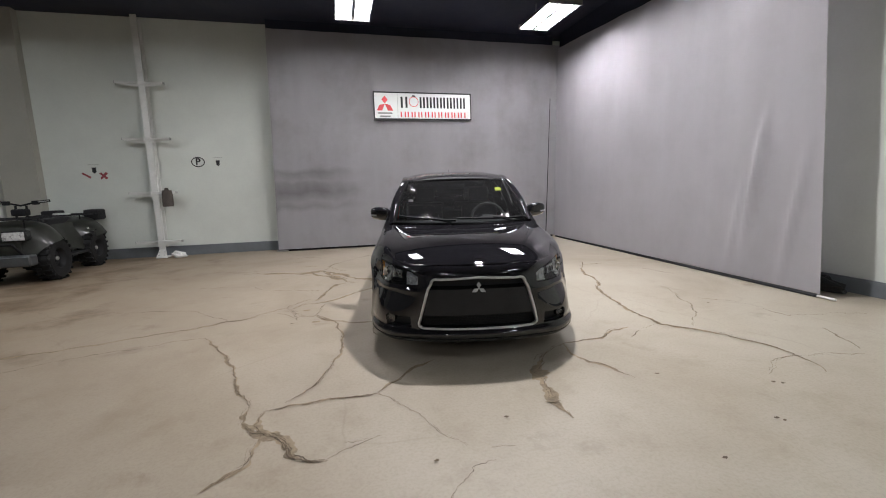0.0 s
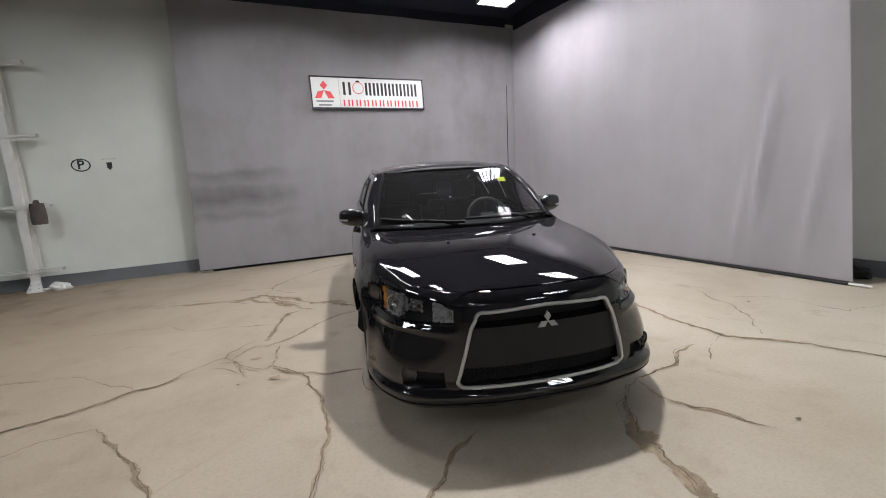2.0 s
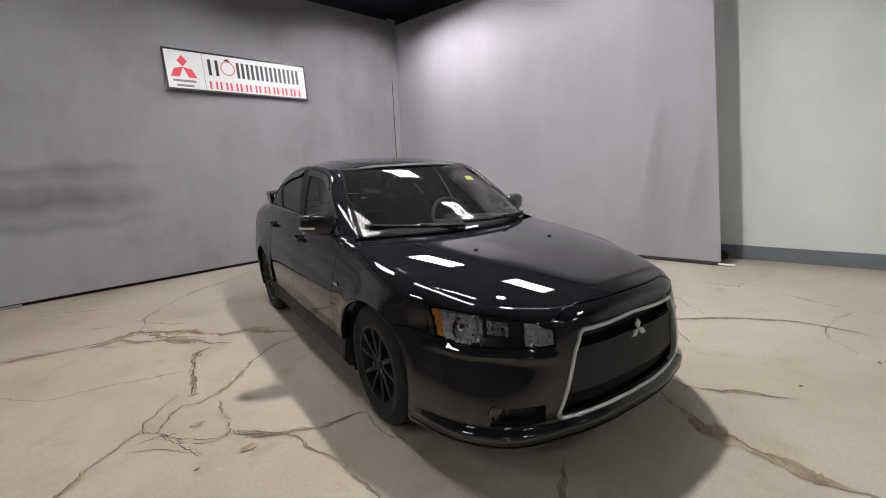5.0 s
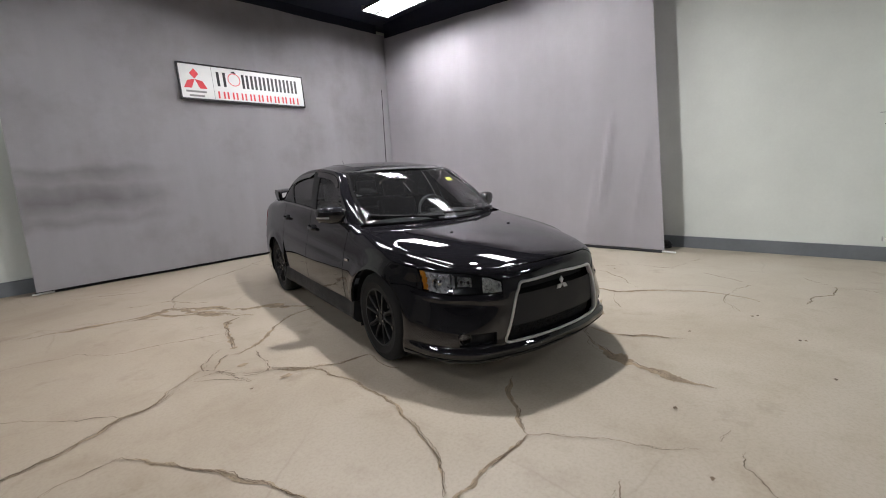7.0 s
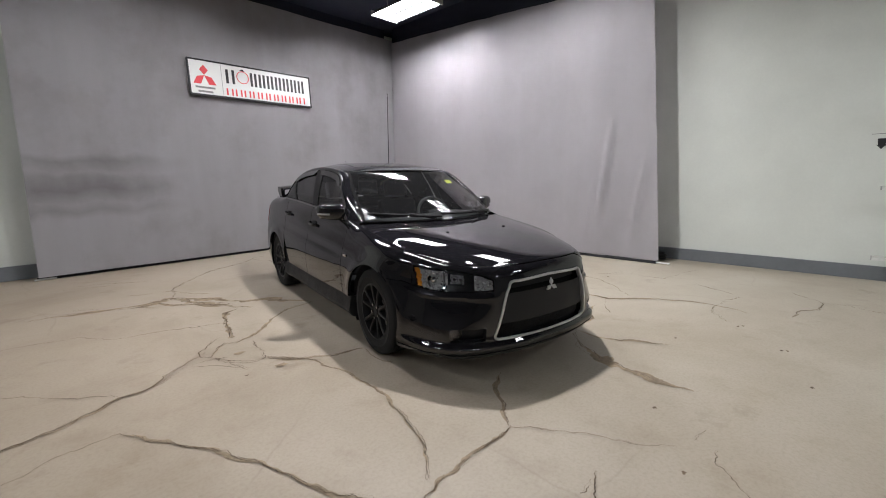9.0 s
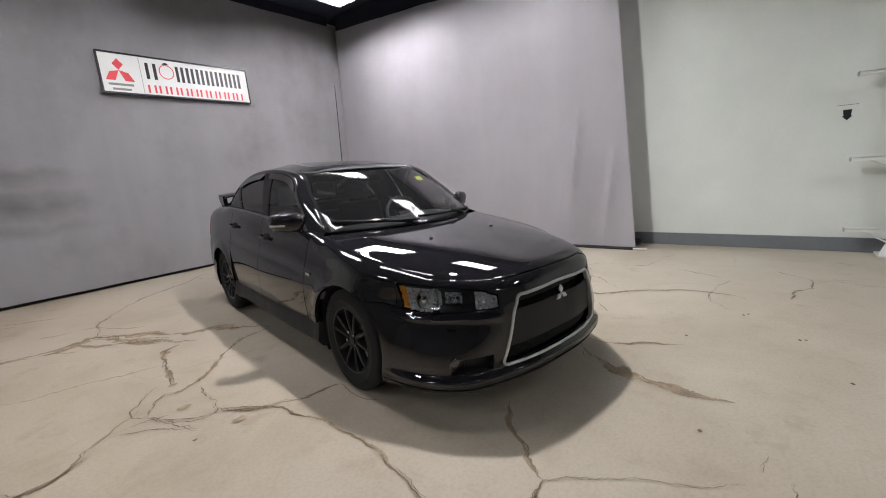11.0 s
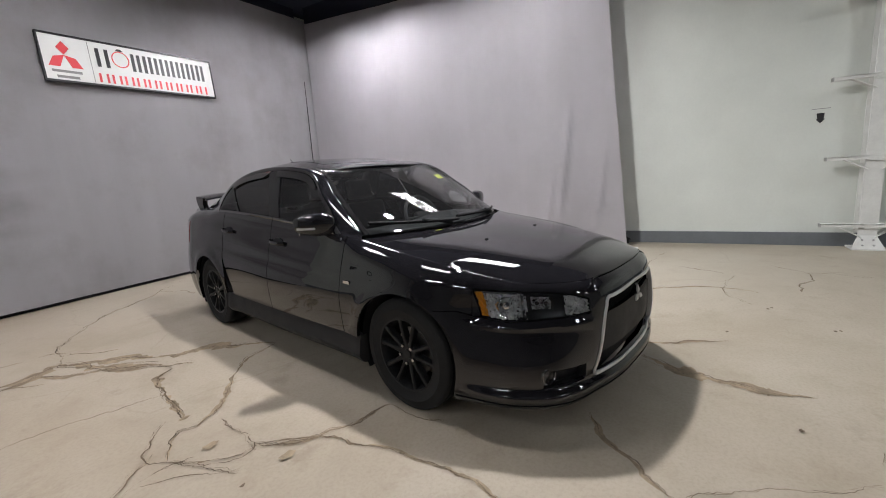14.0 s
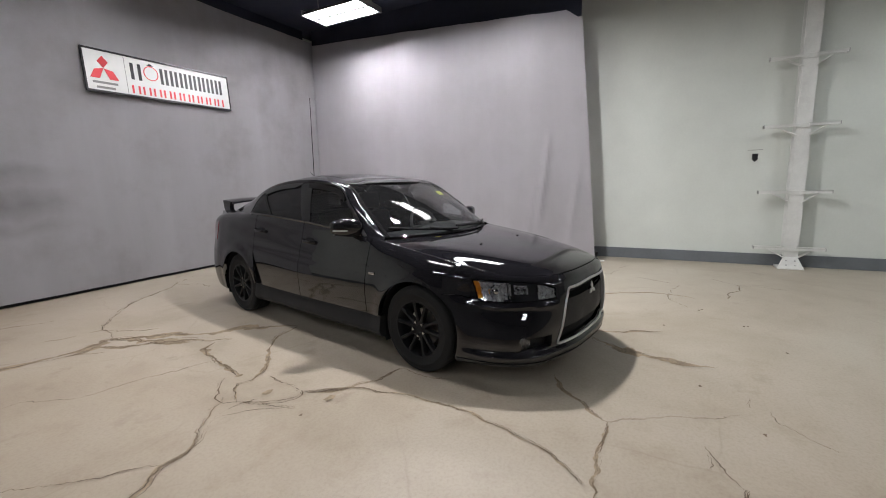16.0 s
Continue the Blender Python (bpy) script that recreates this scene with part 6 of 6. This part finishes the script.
# the far cracks beside the car, running to the backdrop
crack([(-1.6, 7.35), (-0.92, 7.19), (-0.64, 7.15), (-0.4, 7.21), (-0.32, 6.86), (-0.18, 6.6), (-0.05, 6.33), (0.08, 6.14)], 0.009, 0.09, 4, 0.045)
crack([(-0.8, 7.08), (-0.56, 7.09), (-0.44, 6.86), (-0.3, 6.73), (-0.12, 6.41)], 0.007, 0.05, 3, 0.03)
crack([(-0.4, 7.21), (-0.33, 7.07), (-0.16, 6.88), (-0.02, 6.6), (0.12, 6.44), (0.27, 6.33), (0.36, 6.28), (0.48, 6.06), (0.58, 5.83)], 0.008, 0.04, 3, 0.05)
crack([(-0.41, 7.61), (-0.3, 7.56), (-0.19, 7.25), (-0.04, 7.09)], 0.009, 0.03)
crack([(-0.4, 7.21), (-0.29, 7.63), (-0.01, 8.0), (0.21, 8.24), (0.45, 8.48), (0.69, 8.58), (1.0, 8.75), (1.5, 9.15)], 0.009, 0.03, 3)
crack([(-1.1, 8.9), (-0.6, 8.57), (-0.38, 8.44)], 0.008)
crack([(-0.71, 7.73), (-0.62, 7.65), (-0.5, 7.62)], 0.008)
crack([(-0.8, 7.08), (-0.59, 6.88)], 0.009)
crack([(-1.23, 8.71), (-0.94, 8.6), (-0.75, 8.52)], 0.009, 0.03)
crack([(-1.27, 7.47), (-1.0, 7.3), (-0.8, 7.25)], 0.007, 0.03)
crack([(1.2, 8.9), (1.35, 8.6), (1.3, 8.3)], 0.009, 0.03)
# the triangle between the near and the far cracks
crack([(-0.05, 6.2), (-0.19, 6.14), (-0.26, 5.92), (-0.31, 5.78), (-0.33, 5.63), (-0.36, 5.49), (-0.41, 5.37)], 0.0065, 0.03, 3, 0.022)
crack([(-0.32, 5.82), (-0.44, 5.88), (-0.63, 5.95), (-0.85, 6.05), (-1.07, 6.1), (-1.3, 6.41)], 0.0055, 0.015)
crack([(-2.0, 6.55), (-1.7, 6.5), (-1.3, 6.41)], 0.005)
crack([(-0.47, 5.46), (-0.59, 5.34), (-0.68, 5.25), (-0.71, 5.13), (-0.66, 5.06)], 0.006, 0.02)
crack([(0.58, 5.83), (0.31, 5.79), (0.14, 5.67), (-0.01, 5.53), (-0.15, 5.39), (-0.28, 5.29), (-0.41, 5.23), (-0.49, 5.28), (-0.56, 5.23), (-0.67, 5.06)], 0.006, 0.022, 3, 0.014)
crack([(-0.31, 5.17), (-0.34, 5.0), (-0.34, 4.88), (-0.41, 4.73)], 0.006, 0.02, 3)
crack([(-0.37, 4.76), (-0.25, 4.55), (-0.09, 4.46), (0.0, 4.4), (0.21, 4.35)], 0.0065, 0.02, 3, 0.016)
crack([(0.21, 4.35), (0.16, 4.13), (0.19, 3.98)], 0.005, 0.02)
crack([(-0.66, 5.06), (-0.61, 4.95), (-0.54, 4.85), (-0.47, 4.77), (-0.38, 4.76)], 0.006, 0.03, 3)
crack([(-0.81, 5.0), (-0.72, 4.92), (-0.62, 4.79), (-0.53, 4.67)], 0.004, 0.02)
crack([(-0.61, 4.93), (-0.6, 4.82), (-0.55, 4.66)], 0.004)
# the long crack towards the far corner and its branches
crack([(-3.3, 4.2), (-2.5, 4.42), (-1.76, 4.64), (-1.55, 4.68), (-1.37, 4.76), (-1.25, 4.84), (-1.12, 4.84), (-0.97, 5.0), (-0.8, 5.12), (-0.66, 5.2)], 0.0055, 0.03, 3, 0.014)
crack([(-1.12, 4.84), (-0.95, 4.93), (-0.76, 5.03), (-0.58, 4.97)], 0.005, 0.03)
crack([(-2.6, 5.6), (-1.76, 5.39), (-1.59, 5.23), (-1.43, 5.03), (-1.25, 4.86)], 0.0055, 0.015)
crack([(-2.7, 4.0), (-1.76, 4.29), (-1.59, 4.37), (-1.4, 4.38), (-1.32, 4.38)], 0.004, 0.01)
crack([(-1.32, 4.38), (-1.24, 4.21), (-1.13, 4.02), (-1.0, 3.8), (-0.91, 3.59), (-0.86, 3.43), (-0.81, 3.24), (-0.75, 3.11), (-0.67, 2.94)], 0.0045, 0.02, 3, 0.012)
crack([(-0.37, 4.79), (-0.25, 4.6), (-0.15, 4.39), (-0.11, 4.11), (-0.12, 3.83), (-0.14, 3.62), (-0.21, 3.38), (-0.28, 3.2), (-0.37, 3.05), (-0.47, 2.94)], 0.0045, 0.02, 3, 0.01)
# the crumbled junction ahead of the start and its arms
crack([(-0.67, 2.94), (-0.68, 2.77), (-0.62, 2.67), (-0.53, 2.61), (-0.42, 2.5), (-0.38, 2.38), (-0.29, 2.31), (-0.2, 2.28)], 0.0055, 0.05, 4, 0.035)
crack([(-0.57, 2.88), (-0.6, 2.72), (-0.55, 2.6), (-0.57, 2.38), (-0.64, 2.3), (-0.75, 2.2)], 0.0035, 0.03, 2, 0.02)
crack([(-0.2, 2.3), (-0.1, 2.36), (0.01, 2.41), (0.08, 2.43)], 0.004, 0.01)
crack([(-0.57, 2.87), (-0.42, 2.9), (-0.24, 2.91), (-0.1, 2.9), (0.1, 2.9)], 0.005, 0.022, 3, 0.015)
crack([(0.1, 2.9), (0.17, 2.99), (0.29, 3.1), (0.41, 3.24), (0.57, 3.31)], 0.004, 0.02, 2, 0.012)
crack([(0.1, 2.9), (0.19, 2.79), (0.3, 2.61), (0.37, 2.44), (0.45, 2.3), (0.5, 2.22)], 0.0035, 0.01)
# beside and beyond the nose
crack([(1.46, 3.2), (1.33, 3.07), (1.22, 2.92), (1.22, 2.8), (1.17, 2.68), (1.13, 2.53), (1.14, 2.42), (1.15, 2.29)], 0.0045, 0.05, 3, 0.045)
crack([(1.66, 3.32), (1.62, 3.16), (1.62, 3.03), (1.73, 2.86), (1.8, 2.62)], 0.004, 0.025, 2, 0.012)
crack([(1.66, 3.32), (1.81, 3.32), (2.02, 3.33), (2.22, 3.47), (2.41, 3.49)], 0.0055, 0.02, 3, 0.014)
crack([(1.46, 3.2), (1.55, 3.28), (1.66, 3.32)], 0.005, 0.03)
crack([(3.75, 6.5), (3.21, 5.24), (2.86, 4.52), (2.78, 4.13), (2.75, 3.79), (2.72, 3.5), (2.91, 3.29), (3.05, 3.1), (3.11, 2.92), (3.17, 2.71), (3.16, 2.56), (3.13, 2.41), (3.06, 2.33)], 0.0065, 0.03, 3, 0.02)
crack([(2.69, 2.42), (2.91, 2.55), (3.13, 2.6), (3.42, 2.57), (3.65, 2.48)], 0.005, 0.02)
crack([(2.27, 3.27), (2.52, 3.44), (2.72, 3.51)], 0.005)
crack([(3.77, 4.69), (3.57, 4.19), (3.5, 3.94), (3.31, 3.67), (2.97, 3.36)], 0.006, 0.02)
crack([(3.74, 4.09), (3.98, 3.88), (4.02, 3.57), (4.02, 3.31), (4.25, 3.27), (4.5, 3.27), (4.75, 3.15)], 0.0055, 0.02)
crack([(3.96, 2.98), (3.83, 2.73), (3.72, 2.56)], 0.007, 0.02)
crack([(3.48, 6.13), (3.75, 6.2), (4.01, 6.2)], 0.008, 0.03)
crack([(4.27, 5.67), (4.41, 5.18)], 0.008)
crack([(4.2, 2.1), (3.9, 1.84), (3.95, 1.66), (3.85, 1.35)], 0.0055, 0.015)
crack([(3.9, 1.84), (3.62, 1.84), (3.42, 1.99), (3.19, 2.01)], 0.007, 0.02, 3)
crack([(0.74, 2.15), (0.61, 2.17)], 0.004)
crack([(0.6, 2.07), (0.49, 2.06), (0.43, 1.99), (0.35, 1.91), (0.3, 1.85)], 0.0035, 0.01)
crack([(0.01, 2.42), (-0.11, 2.41)], 0.005)


def chip(x, y, r, seed, mat):
    """A shallow chipped or stained spot in the floor."""
    z = 0.0068 + 0.0001 * (next(layer) % 9)
    rnd = random.Random(seed)
    bm = bmesh.new()
    bm.faces.new([bm.verts.new((x + r * rnd.uniform(0.5, 1.2) * math.cos(a), y + r * 0.7 * rnd.uniform(0.5, 1.2) * math.sin(a), z)) for a in linspace(0, 2 * math.pi, 15)[:-1]])
    part("chip", bm, mat, floor, smooth=False)


for x, y, r in ((1.13, 2.5, 0.045), (-0.49, 4.98, 0.045), (-0.37, 4.54, 0.045), (0.36, 6.24, 0.09), (1.24, 2.87, 0.06), (-0.4, 5.39, 0.03), (0.1, 6.4, 0.05)):
    chip(x, y, r, int(x * 77 + y * 31), PATCH)
for x, y in ((2.21, 1.99), (2.23, 1.96), (2.6, 2.32), (2.64, 2.29), (0.32, 2.14), (-0.37, 4.55), (-0.6, 4.56), (1.98, 2.63), (1.65, 1.79), (3.68, 3.89), (0.79, 2.41), (1.61, 9.21), (1.27, 8.28)):
    chip(x, y, 0.016, int(x * 77 + y * 31), CRACK)
